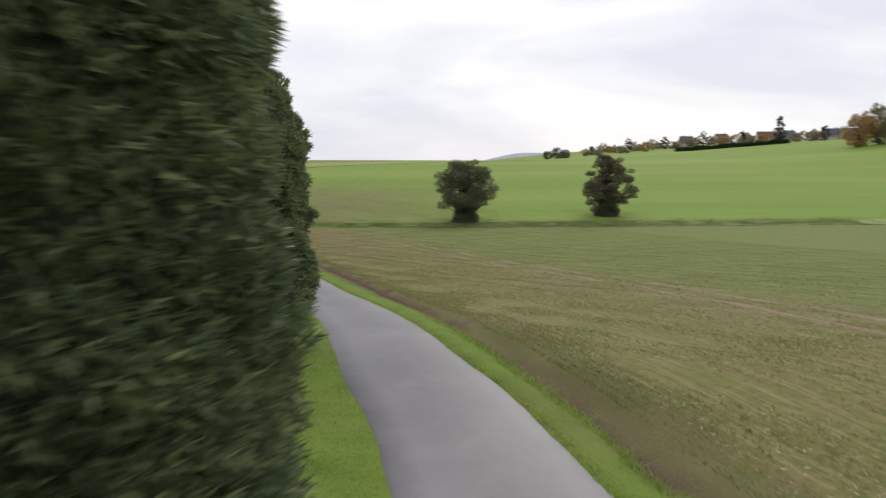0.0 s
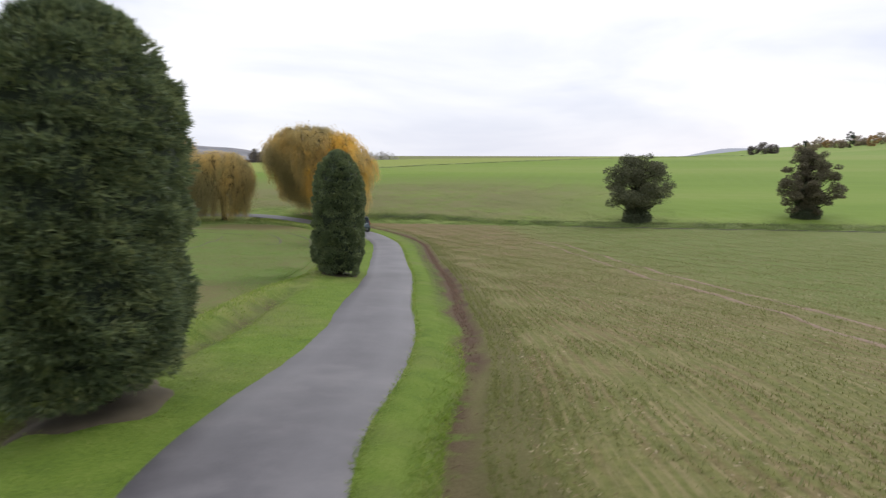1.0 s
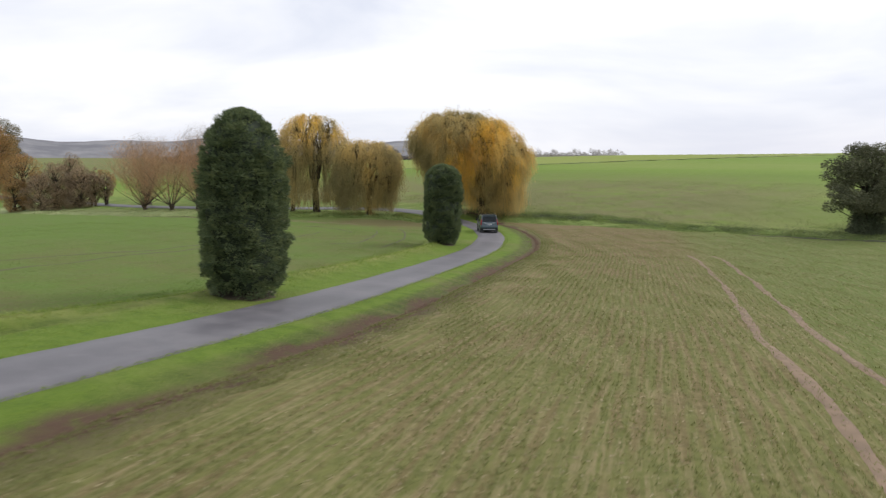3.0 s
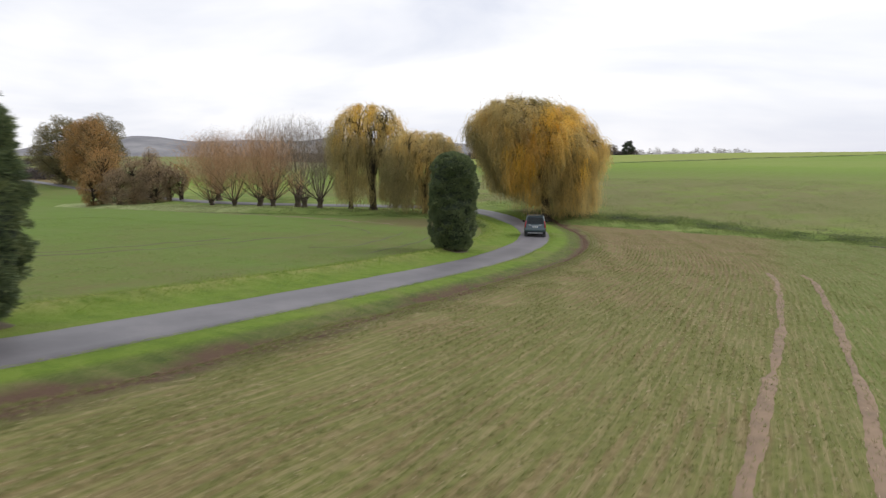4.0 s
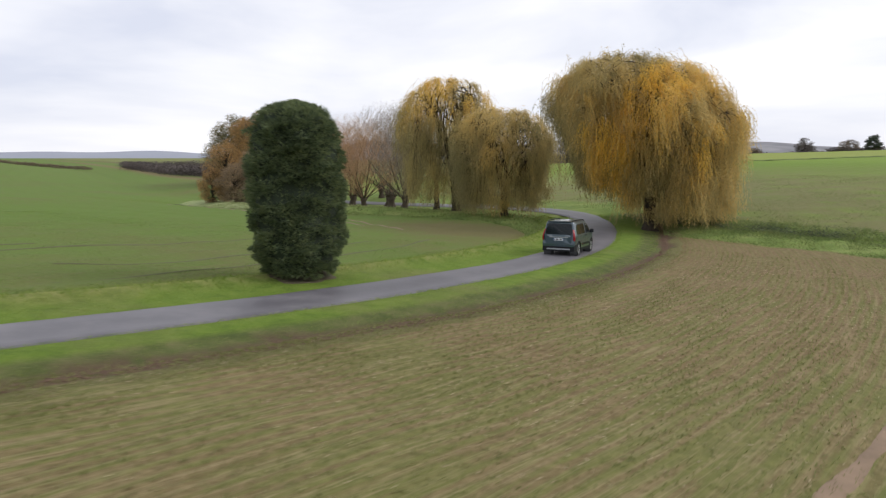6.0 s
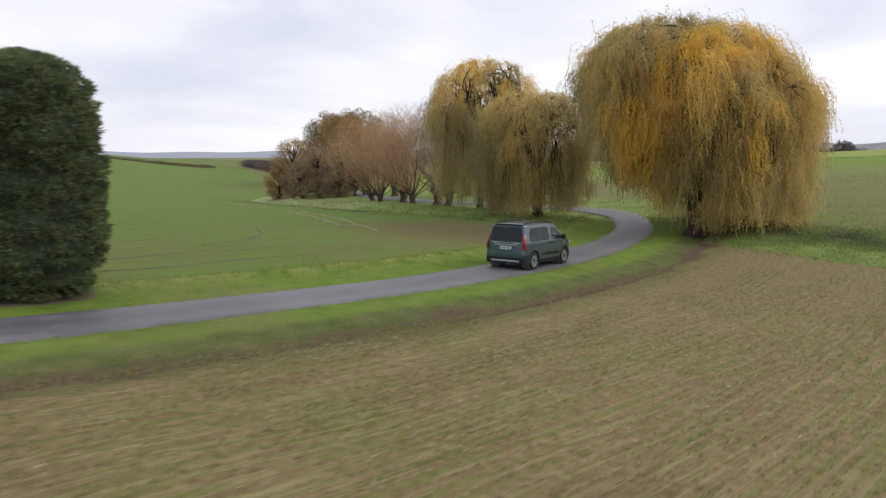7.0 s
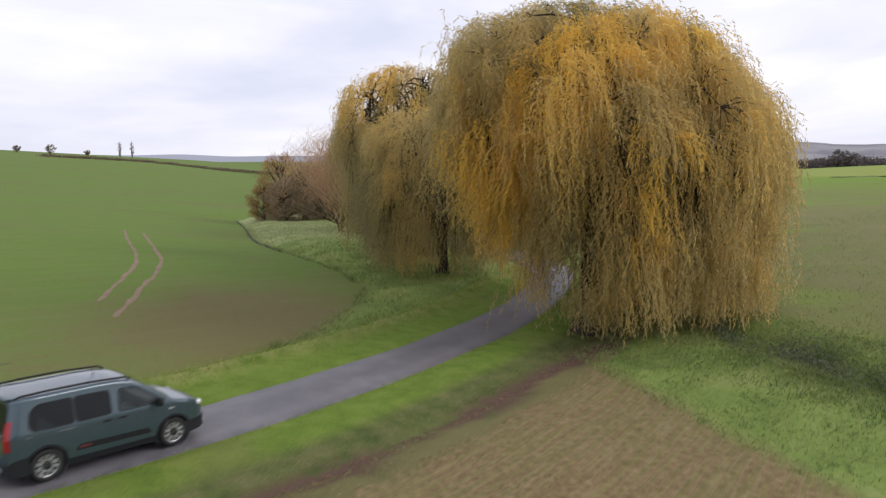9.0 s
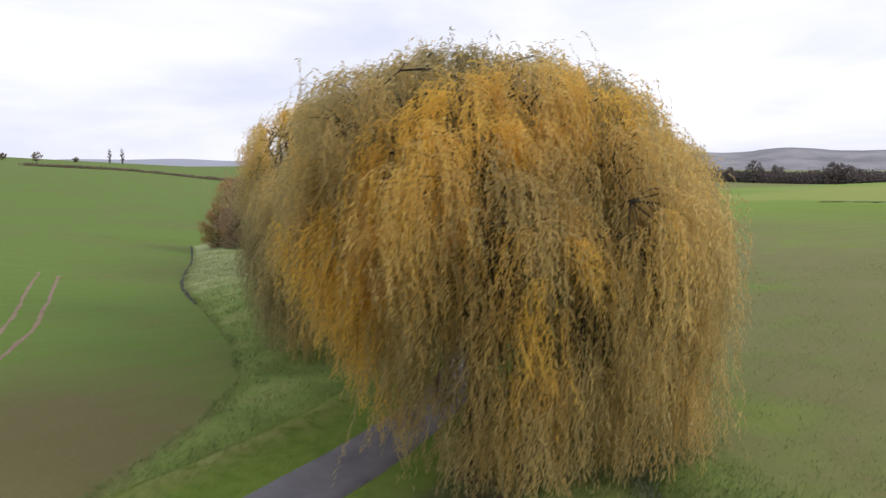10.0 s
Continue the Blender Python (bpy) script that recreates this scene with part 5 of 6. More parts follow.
build_pollard(-80.6, 109.5, 1.6, 4.6, 33, "slim pollard with a light crown of brown shoots", 200, 0.7, True, 500)
build_pollard(-84.2, 107.4, 1.0, 12.2, 34, POLLARD, 900, 1.25, True, 700)
build_pollard(-87.4, 107.2, 1.2, 12.0, 35, POLLARD, 900, 1.25, True, 700)
build_pollard(-92.0, 105.4, 0.9, 12.4, 36, POLLARD, 1000, 1.4, True, 1500)
build_pollard(-101.0, 106.5, 0.7, 12.2, 37, "dense pollard willow thick with orange shoots to the ground", 1400, 1.45, True, 11000)
build_pollard(-108.0, 112.0, 1.6, 12.4, 38, GREY_POLLARD, 1000, 1.0, False, 3500)
build_pollard(-97.0, 116.0, 1.6, 13.6, 39, GREY_POLLARD, 1100, 1.0, False, 4500)
build_pollard(-91.0, 117.5, 1.6, 13.8, 40, GREY_POLLARD, 1100, 1.0, False, 4500)

build_tree("field_maple", -118.5, 110.5, 6.8, 4.4, 51, "thin young tree with sparse orange leaves", "tree", AUTUMN, 3000, trunk=0.32, leaf=0.17, clumps=22)
build_tree("autumn_oak", -186, 120.5, 17.6, 16.0, 52, "broad autumn oak with orange and olive leaves", "oak tree", AUTUMN, 44000, trunk=0.06, leaf=0.30, clumps=110, bias=0.8)
build_tree("oak", -205.0, 121.0, 18.0, 17.0, 53, "broad olive-green oak turning brown", "oak tree", DARK_OLIVE, 44000, trunk=0.08, leaf=0.30, clumps=110, bias=0.8)
build_tree("oak", -196.0, 127.5, 18.4, 15.0, 54, "brown leaved oak at the field's end", "oak tree", OLIVE, 34000, trunk=0.10, leaf=0.30, clumps=60)
build_tree("thorn_bush", -127.0, 99.0, 10.8, 7.4, 55, "tall thorn bush with brown twigs and orange leaves", "bush", AUTUMN, 14000, trunk=0.06, leaf=0.18, clumps=80, group="thorn bushes at the field's end")
for i, (bx, by, bh) in enumerate(((-122.4, 103.0, 8.8), (-125.5, 108.0, 9.8), (-119.5, 105.5, 7.8), (-122.0, 99.8, 6.8))):
    build_tree("thorn_thicket", bx, by, bh, 6.6, 56 + i, "dark grey-brown leafless thorn thicket dense to the ground", "bush", THICKET, 20000, trunk=0.0, leaf=0.15, clumps=80, bias=0.7, group="thorn thickets at the field's end")
for i, (bx, by) in enumerate(((-120.5, 108.6), (-118.6, 108.2), (-117.2, 109.4))):
    build_tree("blackthorn", bx, by, 7.2 - 0.6 * i, 4.2, 63 + i, "small dark bare blackthorn on a thin stem", "tree", THICKET, 6500, trunk=0.22, leaf=0.15, clumps=34, group="blackthorns at the field's end")
build_tree("thorn_bush", -125.0, 96.6, 6.4, 5.4, 61, "dense orange-brown thorn bush", "bush", AUTUMN, 12000, trunk=0.02, leaf=0.16, clumps=60, bias=0.7, group="thorn bushes at the field's end")

build_tree("field_oak", 8.3, 117.5, 9.5, 10.6, 67, "lone dark oak with an ivy-clad trunk in green crop", "oak tree", OAK_LEAF, 36000, trunk=0.20, leaf=0.22, ivy=15000, skirt=0.235, clumps=80, bias=0.85, flat=0.65, reach=(0.25, 0.98), lobe=(0.07, 0.145))
build_tree("field_ash", 31.8, 124.5, 10.0, 9.4, 66, "lone russet tree with drooping branches and ivy at its foot", "tree", RUSSET, 34000, trunk=0.14, leaf=0.22, ivy=15000, skirt=0.22, clumps=130, bias=0.58, flat=0.62, reach=(0.15, 1.05), lobe=(0.06, 0.125))

# ---- the car ----
PAINT = Mat("blue_grey_car_paint", 0.28, 0.4, 0.6)
PAINT.color(PAINT.mix(PAINT.noise(3.0, 3), (0.046, 0.076, 0.094), (0.058, 0.092, 0.112)))
PAINT.b.inputs["Coat Weight"].default_value = 0.7
PAINT.b.inputs["Coat Roughness"].default_value = 0.06
PAINT.rough(PAINT.noise(40.0, 2), 0.24, 0.34)
PAINT = PAINT.m
CLADDING = plain("black_cladding", (0.016, 0.017, 0.019), 0.6, spec=0.22)
RUBBER = plain("tyre_rubber", (0.022, 0.022, 0.022), 0.85)
ALLOY = plain("machined_alloy", (0.36, 0.37, 0.38), 0.42, 0.7)
DARK_ALLOY = plain("dark_alloy", (0.05, 0.052, 0.055), 0.4, 0.6)
SILVER = plain("satin_silver", (0.42, 0.44, 0.46), 0.35, 0.6)
RED_LAMP = plain("red_tail_lamp", (0.30, 0.008, 0.014), 0.12, 0.0, 0.6)
CLEAR_LAMP = plain("clear_head_lamp", (0.70, 0.72, 0.75), 0.08, 0.3, 0.6)
PLATE_WHITE = plain("plate_white", (0.75, 0.77, 0.78), 0.4)
PLATE_INK = plain("plate_ink", (0.03, 0.03, 0.035), 0.5)
PLATE_BLUE = plain("plate_blue", (0.03, 0.08, 0.35), 0.5)
CABIN = plain("cabin_trim", (0.13, 0.132, 0.138), 0.8)
RED_TRIM = plain("red_trim", (0.14, 0.03, 0.035), 0.45)


def make_glass(name, tint, clear, spec):
    m = Mat(name, 0.04, 0.0, spec)
    m.color(tint)
    tr = m.n("BsdfTransparent")
    tr.inputs["Color"].default_value = (0.80, 0.86, 0.84, 1)
    mx = m.n("MixShader")
    mx.inputs["Fac"].default_value = clear
    m.link(m.b.outputs["BSDF"], mx.inputs[1])
    m.link(tr.outputs["BSDF"], mx.inputs[2])
    m.link(mx.outputs["Shader"], m.out.inputs["Surface"])
    return m.m


PRIVACY = make_glass("privacy_glass", (0.010, 0.012, 0.013), 0.30, 0.35)
GLASS = make_glass("car_glass", (0.06, 0.07, 0.07), 0.72, 1.0)

BODY_TOP = ([-2.2, -2.1, -1.9, -0.4, 0.1, 0.42, 0.60, 1.28, 1.40, 1.75, 2.05, 2.16, 2.2], [1.74, 1.77, 1.785, 1.80, 1.785, 1.735, 1.64, 1.155, 1.11, 1.04, 0.93, 0.82, 0.74])
AXLES = (-1.47, 1.315)


def car_width(x, z):
    """Half width of the body at x forward, z up."""
    w = np.interp(z, [0.22, 0.35, 0.62, 0.80, 1.04, 1.10, 1.75, 1.85], [0.86, 0.895, 0.918, 0.915, 0.900, 0.885, 0.735, 0.70])
    plan = np.interp(x, [-2.22, -2.15, -2.0, -1.6, 1.3, 1.7, 1.95, 2.1, 2.2], [0.90, 0.945, 0.98, 1.0, 1.0, 0.975, 0.90, 0.80, 0.66])
    return w * plan


def rear_slope(x, z):
    """The tailgate leans forward above the bumper."""
    k = smooth01((-1.55 - x) / 0.65)
    return k * (0.15 * np.clip((z - 1.02) / 0.75, 0, 1.1) - 0.03 * np.exp(-((z - 0.55) / 0.18) ** 2))


def inside_poly(poly, x, z):
    hit = False
    n = len(poly)
    for i in range(n):
        (x1, z1), (x2, z2) = poly[i], poly[(i + 1) % n]
        if (z1 > z) != (z2 > z) and x < (x2 - x1) * (z - z1) / (z2 - z1) + x1:
            hit = not hit
    return hit


def rounded(poly, r=0.06, n=4):
    """The outline with its corners rounded."""
    out = []
    P = [np.array(p, float) for p in poly]
    for i, p in enumerate(P):
        a, b = P[i - 1] - p, P[(i + 1) % len(P)] - p
        k = min(r, 0.45 * np.linalg.norm(a), 0.45 * np.linalg.norm(b))
        s, e = p + a / np.linalg.norm(a) * k, p + b / np.linalg.norm(b) * k
        for t in np.linspace(0, 1, n + 1):
            out.append(tuple((1 - t) ** 2 * s + 2 * t * (1 - t) * p + t * t * e))
    return out


SIDE_FRONT = [(1.12, 1.13), (0.96, 1.26), (0.50, 1.56), (0.10, 1.59), (0.06, 1.12)]
SIDE_REAR = [(-0.12, 1.12), (-0.14, 1.60), (-0.85, 1.61), (-0.85, 1.11)]
SIDE_QUARTER = [(-0.91, 1.11), (-0.91, 1.61), (-1.56, 1.60), (-1.76, 1.46), (-1.78, 1.20), (-1.68, 1.10)]


def car_body(bm):
    xs = np.concatenate([np.arange(-2.2, 1.9, 0.05), np.array([1.9, 1.95, 2.0, 2.04, 2.08, 2.11, 2.14, 2.16, 2.18, 2.2])])
    rows = []
    for x in xs:
        T = float(np.interp(x, *BODY_TOP))
        rc = 0.09
        zs = np.linspace(0.24, T - rc, 26)
        pts = [(float(car_width(x, z)), z) for z in zs]
        wt = float(car_width(x, T - rc))
        for a in np.linspace(15, 90, 6):
            pts.append((wt - rc * (1 - math.cos(radians(a))), T - rc + rc * math.sin(radians(a)) * 0.85))
        ye = pts[-1][0]
        for k in np.linspace(0.8, 0, 5):
            pts.append((ye * k, pts[31][1] + 0.035 * (1 - k * k)))
        rows.append(pts)
    grid = []
    for x, pts in zip(xs, rows):
        full = [(y, z) for y, z in pts] + [(-y, z) for y, z in reversed(pts[:-1])]
        grid.append([bm.verts.new((x + float(rear_slope(x, z)), y, z)) for y, z in full])
    for i in range(len(xs) - 1):
        for j in range(len(grid[0]) - 1):
            bm.faces.new((grid[i][j], grid[i + 1][j], grid[i + 1][j + 1], grid[i][j + 1]))
    n = len(grid[0])
    for end in (0, -1):
        g = grid[end]
        for j in range(n // 2):
            vs = [g[j], g[j + 1], g[n - 2 - j], g[n - 1 - j]]
            vs = list(dict.fromkeys(vs))
            if len(vs) >= 3:
                bm.faces.new(vs if end == 0 else vs[::-1])
    # wheel openings
    gone = []
    for f in bm.faces:
        c = f.calc_center_median()
        if abs(c.y) > 0.55 and any((c.x - a) ** 2 + (c.z - 0.34) ** 2 < 0.395 ** 2 for a in AXLES):
            gone.append(f)
        elif abs(c.y) > 0.6 and 1.05 < c.z and inside_poly(SIDE_FRONT, c.x, c.z):
            gone.append(f)
        elif 0.52 < c.x < 1.22 and abs(c.y) < 0.66 and c.z > 1.18:
            gone.append(f)
    bmesh.ops.delete(bm, geom=gone, context="FACES")
    for v in bm.verts:
        if abs(v.co.y) > 0.55 and v.is_boundary and v.co.z > 0.26:
            for a in AXLES:
                d = math.hypot(v.co.x - a, v.co.z - 0.34)
                if d < 0.47:
                    v.co.x, v.co.z = a + (v.co.x - a) / d * 0.40, 0.34 + (v.co.z - 0.34) / d * 0.40
    bmesh.ops.recalc_face_normals(bm, faces=bm.faces)


def side_panel(bm, poly, side, lift=0.004, depth=0.012, r=0.06):
    """A panel that lies on the body's flank."""
    o = rounded(poly, r) if r else poly
    out = [(x + float(rear_slope(x, z)), side * (float(car_width(x, z)) + lift), z) for x, z in o]
    inn = [(x, y - side * (depth + lift), z) for x, y, z in out]
    a, b = [bm.verts.new(p) for p in out], [bm.verts.new(p) for p in inn]
    bm.faces.new(a)
    for i in range(len(a)):
        bm.faces.new((a[i], a[(i + 1) % len(a)], b[(i + 1) % len(a)], b[i]))
    bmesh.ops.recalc_face_normals(bm, faces=bm.faces)


def box(bm, cx, cy, cz, sx, sy, sz, bevel=0.0, m=None):
    r = bmesh.ops.create_cube(bm, size=1.0, matrix=(m or Matrix()) @ Matrix.Translation((cx, cy, cz)) @ Matrix.Diagonal((sx, sy, sz, 1)))
    if bevel:
        es = list({e for v in r["verts"] for e in v.link_edges})
        bmesh.ops.bevel(bm, geom=es, offset=bevel, segments=2, affect="EDGES", profile=0.5)


def lathe(bm, prof, seg=28):
    """Turns (radius, y) points round the y axis."""
    rings = []
    for r, y in prof:
        rings.append([bm.verts.new((r * math.cos(2 * math.pi * k / seg), y, r * math.sin(2 * math.pi * k / seg))) for k in range(seg)])
    for a, b in zip(rings, rings[1:]):
        for k in range(seg):
            bm.faces.new((a[k], a[(k + 1) % seg], b[(k + 1) % seg], b[k]))
    return rings


def build_car():
    st = int(np.argmin(np.hypot(ROAD_LINE[:, 0] + 24.2, ROAD_LINE[:, 1] - 93.7)))
    p = ROAD_LINE[st]
    z = float(land(*p)) + 0.04
    ahead = ROAD_LINE[st + 4]
    heading = math.degrees(math.atan2(ahead[1] - p[1], ahead[0] - p[0]))
    dip = math.degrees(math.atan2(float(land(*ahead)) - float(land(*p)), 2.0))
    car = thing("car", pose(p[0], p[1], z, 0, 0, heading) @ pose(0, 0, 0, 0, -dip, 0), "dark blue-grey compact people carrier with black cladding on the lane", "car")

    bm = bmesh.new()
    car_body(bm)
    body = part("body", bm, PAINT, car, smooth=True)
    # sills, bumpers and arches
    for s, name in ((1, "sill"), (-1, "sill")):
        bm = bmesh.new()
        side_panel(bm, [(0.90, 0.22), (0.90, 0.36), (-1.06, 0.36), (-1.06, 0.22)], s, 0.012, 0.03, 0.02)
        part(name, bm, CLADDING, body, "matt black plastic sill")
        bm = bmesh.new()
        side_panel(bm, [(0.78, 0.47), (0.70, 0.60), (-0.80, 0.62), (-0.90, 0.50)], s, 0.014, 0.03, 0.05)
        mould = part("door_moulding", bm, CLADDING, body, "black plastic door moulding with a red end")
        bm = bmesh.new()
        side_panel(bm, [(-0.56, 0.54), (-0.58, 0.58), (-0.80, 0.59), (-0.84, 0.54)], s, 0.020, 0.012, 0.02)
        part("accent", bm, RED_TRIM, mould, "red accent strip")
        for a in AXLES:
            bm = bmesh.new()
            ro, ri = [], []
            for k in range(25):
                t = math.pi * (-0.08 + 1.16 * k / 24)
                for lst, r in ((ro, 0.432), (ri, 0.385)):
                    x, zz = a + r * math.cos(t), 0.34 + r * math.sin(t)
                    lst.append(bm.verts.new((x + float(rear_slope(x, zz)), s * (float(car_width(x, max(zz, 0.3))) + 0.014), zz)))
            for k in range(24):
                bm.faces.new((ro[k], ro[k + 1], ri[k + 1], ri[k]))
            g = bmesh.ops.extrude_face_region(bm, geom=list(bm.faces))
            bmesh.ops.translate(bm, vec=(0, -s * 0.03, 0), verts=[v for v in g["geom"] if isinstance(v, bmesh.types.BMVert)])
            bmesh.ops.recalc_face_normals(bm, faces=bm.faces)
            part("wheel_arch", bm, CLADDING, body, "matt black wheel arch trim")
            bm = bmesh.new()
            lathe(bm, [(0.01, s * 0.52), (0.41, s * 0.52), (0.41, s * 0.90)], 24)
            bmesh.ops.translate(bm, vec=(a, 0, 0.34), verts=bm.verts)
            part("wheel_well", bm, CABIN, body)
    for x0, x1, z0, z1, name in ((-2.225, -1.80, 0.24, 0.60, "rear_bumper"), (1.62, 2.225, 0.24, 0.52, "front_bumper")):
        bm = bmesh.new()
        outline = []
        for s in (1, -1):
            xs = np.linspace(x1 if x0 < 0 else x0, x0 if x0 < 0 else x1, 8)
            o = [(float(x), s * (float(car_width(np.clip(x, -2.2, 2.2), 0.5)) + 0.016)) for x in xs]
            outline += o if s == 1 else o[::-1]
        lo, hi = [bm.verts.new((x, y, z0)) for x, y in outline], [bm.verts.new((x, y * 0.995, z1)) for x, y in outline]
        for k in range(len(lo)):
            bm.faces.new((lo[k], lo[(k + 1) % len(lo)], hi[(k + 1) % len(lo)], hi[k]))
        bm.faces.new(lo)
        bm.faces.new(hi)
        bmesh.ops.recalc_face_normals(bm, faces=bm.faces)
        bum = part(name, bm, CLADDING, car, "matt black bumper with a silver lower strip")
        # cut back over the wheels
        bm = bmesh.new()
        xx = -2.235 if x0 < 0 else 2.235
        box(bm, xx, 0, 0.34, 0.03, 1.25, 0.07, 0.012)
        part("skid_strip", bm, SILVER, bum, "satin silver strip")
    # glass
    for s in (1, -1):
        for poly, mat, name in ((SIDE_FRONT, GLASS, "front_window"), (SIDE_REAR, PRIVACY, "rear_window"), (SIDE_QUARTER, PRIVACY, "quarter_window")):
            grow = rounded([(x + 0.025 * np.sign(x - np.mean([q[0] for q in poly])), zz + 0.02 * np.sign(zz - 1.35)) for x, zz in poly], 0.09)
            bm = bmesh.new()
            side_panel(bm, grow, s, 0.002, 0.008, 0)
            seal = None
            if mat is PRIVACY:
                seal = part("window_seal", bm, CLADDING, body)
            else:
                bm.free()
                bm = bmesh.new()
                o = grow
                inner = [(x * 0.0 + cx + (x - cx) * 0.93, 1.36 + (zz - 1.36) * 0.90) for (x, zz), cx in ((q, 0.5) for q in o)]
                A = [bm.verts.new((x, s * (float(car_width(x, zz)) + 0.003), zz)) for x, zz in o]
                B = [bm.verts.new((x, s * (float(car_width(x, zz)) + 0.003), zz)) for x, zz in inner]
                for k in range(len(A)):
                    bm.faces.new((A[k], A[(k + 1) % len(A)], B[(k + 1) % len(A)], B[k]))
                seal = part("window_seal", bm, CLADDING, body)
            bm = bmesh.new()
            side_panel(bm, poly, s, 0.006, 0.006, 0.08)
            part(name, bm, mat, body, "dark tinted side window" if mat is PRIVACY else "clear side window")
    bm = bmesh.new()
    W = [(1.265, 0.74, 1.165), (1.265, -0.74, 1.165), (0.47, -0.61, 1.70), (0.47, 0.61, 1.70)]
    vs = [bm.verts.new(q) for q in W]
    f = bm.faces.new(vs)
    bmesh.ops.subdivide_edges(bm, edges=bm.edges, cuts=6, use_grid_fill=True)
    for v in bm.verts:
        v.co.x += 0.06 * (1 - (v.co.y / 0.74) ** 2)
        v.co.z += 0.03 * (1 - (v.co.y / 0.74) ** 2)
    part("windscreen", bm, GLASS, body, "raked clear windscreen", True)
    # tailgate: glass, lamps, plate, strip, seam
    def tail(name, poly, mat, parent, label="", lift=0.012, r=0.06):
        o = rounded(poly, r)
        bm = bmesh.new()
        a = [bm.verts.new((-2.2 + float(rear_slope(-2.2, zz)) - lift, y, zz)) for y, zz in o]
        b = [bm.verts.new((v.co.x + lift + 0.02, v.co.y, v.co.z)) for v in a]
        bm.faces.new(a)
        for i in range(len(a)):
            bm.faces.new((a[i], a[(i + 1) % len(a)], b[(i + 1) % len(a)], b[i]))
        bmesh.ops.recalc_face_normals(bm, faces=bm.faces)
        return part(name, bm, mat, parent, label)
    gate = tail("tailgate", [(-0.70, 0.62), (0.70, 0.62), (0.74, 1.10), (0.66, 1.70), (-0.66, 1.70), (-0.74, 1.10)], PAINT, car, "painted tailgate", 0.010)
    tail("rear_window", [(-0.72, 1.10), (0.72, 1.10), (0.655, 1.67), (-0.655, 1.67)], PRIVACY, gate, "dark tinted rear window", 0.018, 0.12)
    tail("trim_strip", [(-0.50, 0.945), (0.50, 0.945), (0.50, 0.985), (-0.50, 0.985)], SILVER, gate, "satin silver trim strip", 0.026, 0.01)
    plate = tail("number_plate", [(-0.26, 0.79), (0.26, 0.79), (0.26, 0.90), (-0.26, 0.90)], PLATE_WHITE, gate, "white number plate", 0.024, 0.01)
    for y0, y1, mat in ((0.17, 0.225, PLATE_INK), (0.02, 0.13, PLATE_INK), (-0.05, -0.01, PLATE_INK), (-0.18, -0.09, PLATE_INK), (0.235, 0.255, PLATE_BLUE), (-0.255, -0.235, PLATE_BLUE)):
        h = 0.032 if mat is PLATE_INK else 0.05
        tail("bar", [(y0, 0.845 - h), (y1, 0.845 - h), (y1, 0.845 + h), (y0, 0.845 + h)], mat, plate, "", 0.028, 0.004)
    for y0, y1 in ((0.36, 0.60), (-0.60, -0.34)):
        tail("badge", [(y0, 1.03), (y1, 1.03), (y1, 1.055), (y0, 1.055)], SILVER, gate, "small silver badge", 0.016, 0.008)
    # tail lamps wrap the corners
    for s in (1, -1):
        bm = bmesh.new()
        cols = []
        for k in range(7):
            u = k / 6
            x = -2.21 + 0.085 * max(0, u - 0.35) / 0.65
            col = []
            for zz in np.linspace(0.80, 1.38, 9):
                y = float(car_width(x, zz)) + 0.014
                if u < 0.35:
                    y -= (0.35 - u) * 0.14
                bulge = 0.018 * math.sin(math.pi * (zz - 0.80) / 0.54)
                col.append(bm.verts.new((x + float(rear_slope(x, zz)) - 0.016 - bulge, s * (y + bulge * (u > 0.3)), zz - 0.02 * u)))
            cols.append(col)
        for a, b in zip(cols, cols[1:]):
            for k in range(8):
                bm.faces.new((a[k], b[k], b[k + 1], a[k + 1]))
        bmesh.ops.recalc_face_normals(bm, faces=bm.faces)
        part("tail_lamp", bm, RED_LAMP, car, "tall red tail lamp", True)
        bm = bmesh.new()
        box(bm, 1.95, s * 0.70, 0.865, 0.30, 0.20, 0.11, 0.03, None)
        part("head_lamp", bm, CLEAR_LAMP, car, "clear head lamp", True)
        # mirrors
        bm = bmesh.new()
        box(bm, 0.92, s * 1.02, 1.17, 0.13, 0.20, 0.20, 0.045)
        mir = part("door_mirror", bm, CLADDING, car, "black door mirror", True)
        bm = bmesh.new()
        box(bm, 0.95, s * 0.91, 1.11, 0.06, 0.12, 0.05, 0.015)
        part("mirror_arm", bm, CLADDING, mir)
        # handles, rubbing seams and slider rail
        for x in (0.12, -0.22):
            bm = bmesh.new()
            box(bm, x, s * (float(car_width(x, 0.98)) + 0.018), 0.985, 0.19, 0.03, 0.04, 0.012)
            part("door_handle", bm, CLADDING, body, "dark door handle")
        for x, z0, z1 in ((-0.02, 0.37, 1.66), (-0.87, 0.52, 1.66), (1.14, 0.52, 1.06)):
            bm = bmesh.new()
            side_panel(bm, [(x - 0.006, z0), (x + 0.006, z0), (x + 0.006, z1), (x - 0.006, z1)], s, 0.002, 0.004, 0)
            part("door_seam", bm, CABIN, body)
        bm = bmesh.new()
        side_panel(bm, [(-0.88, 0.985), (-0.88, 1.012), (-1.86, 1.005), (-1.86, 0.98)], s, 0.004, 0.006, 0.004)
        part("slider_rail", bm, CABIN, body, "dark sliding door rail")
        bm = bmesh.new()
        side_panel(bm, [(1.20, 0.90), (1.20, 0.95), (1.32, 0.94), (1.32, 0.90)], s, 0.006, 0.008, 0.01)
        part("badge", bm, SILVER, body, "small silver badge")
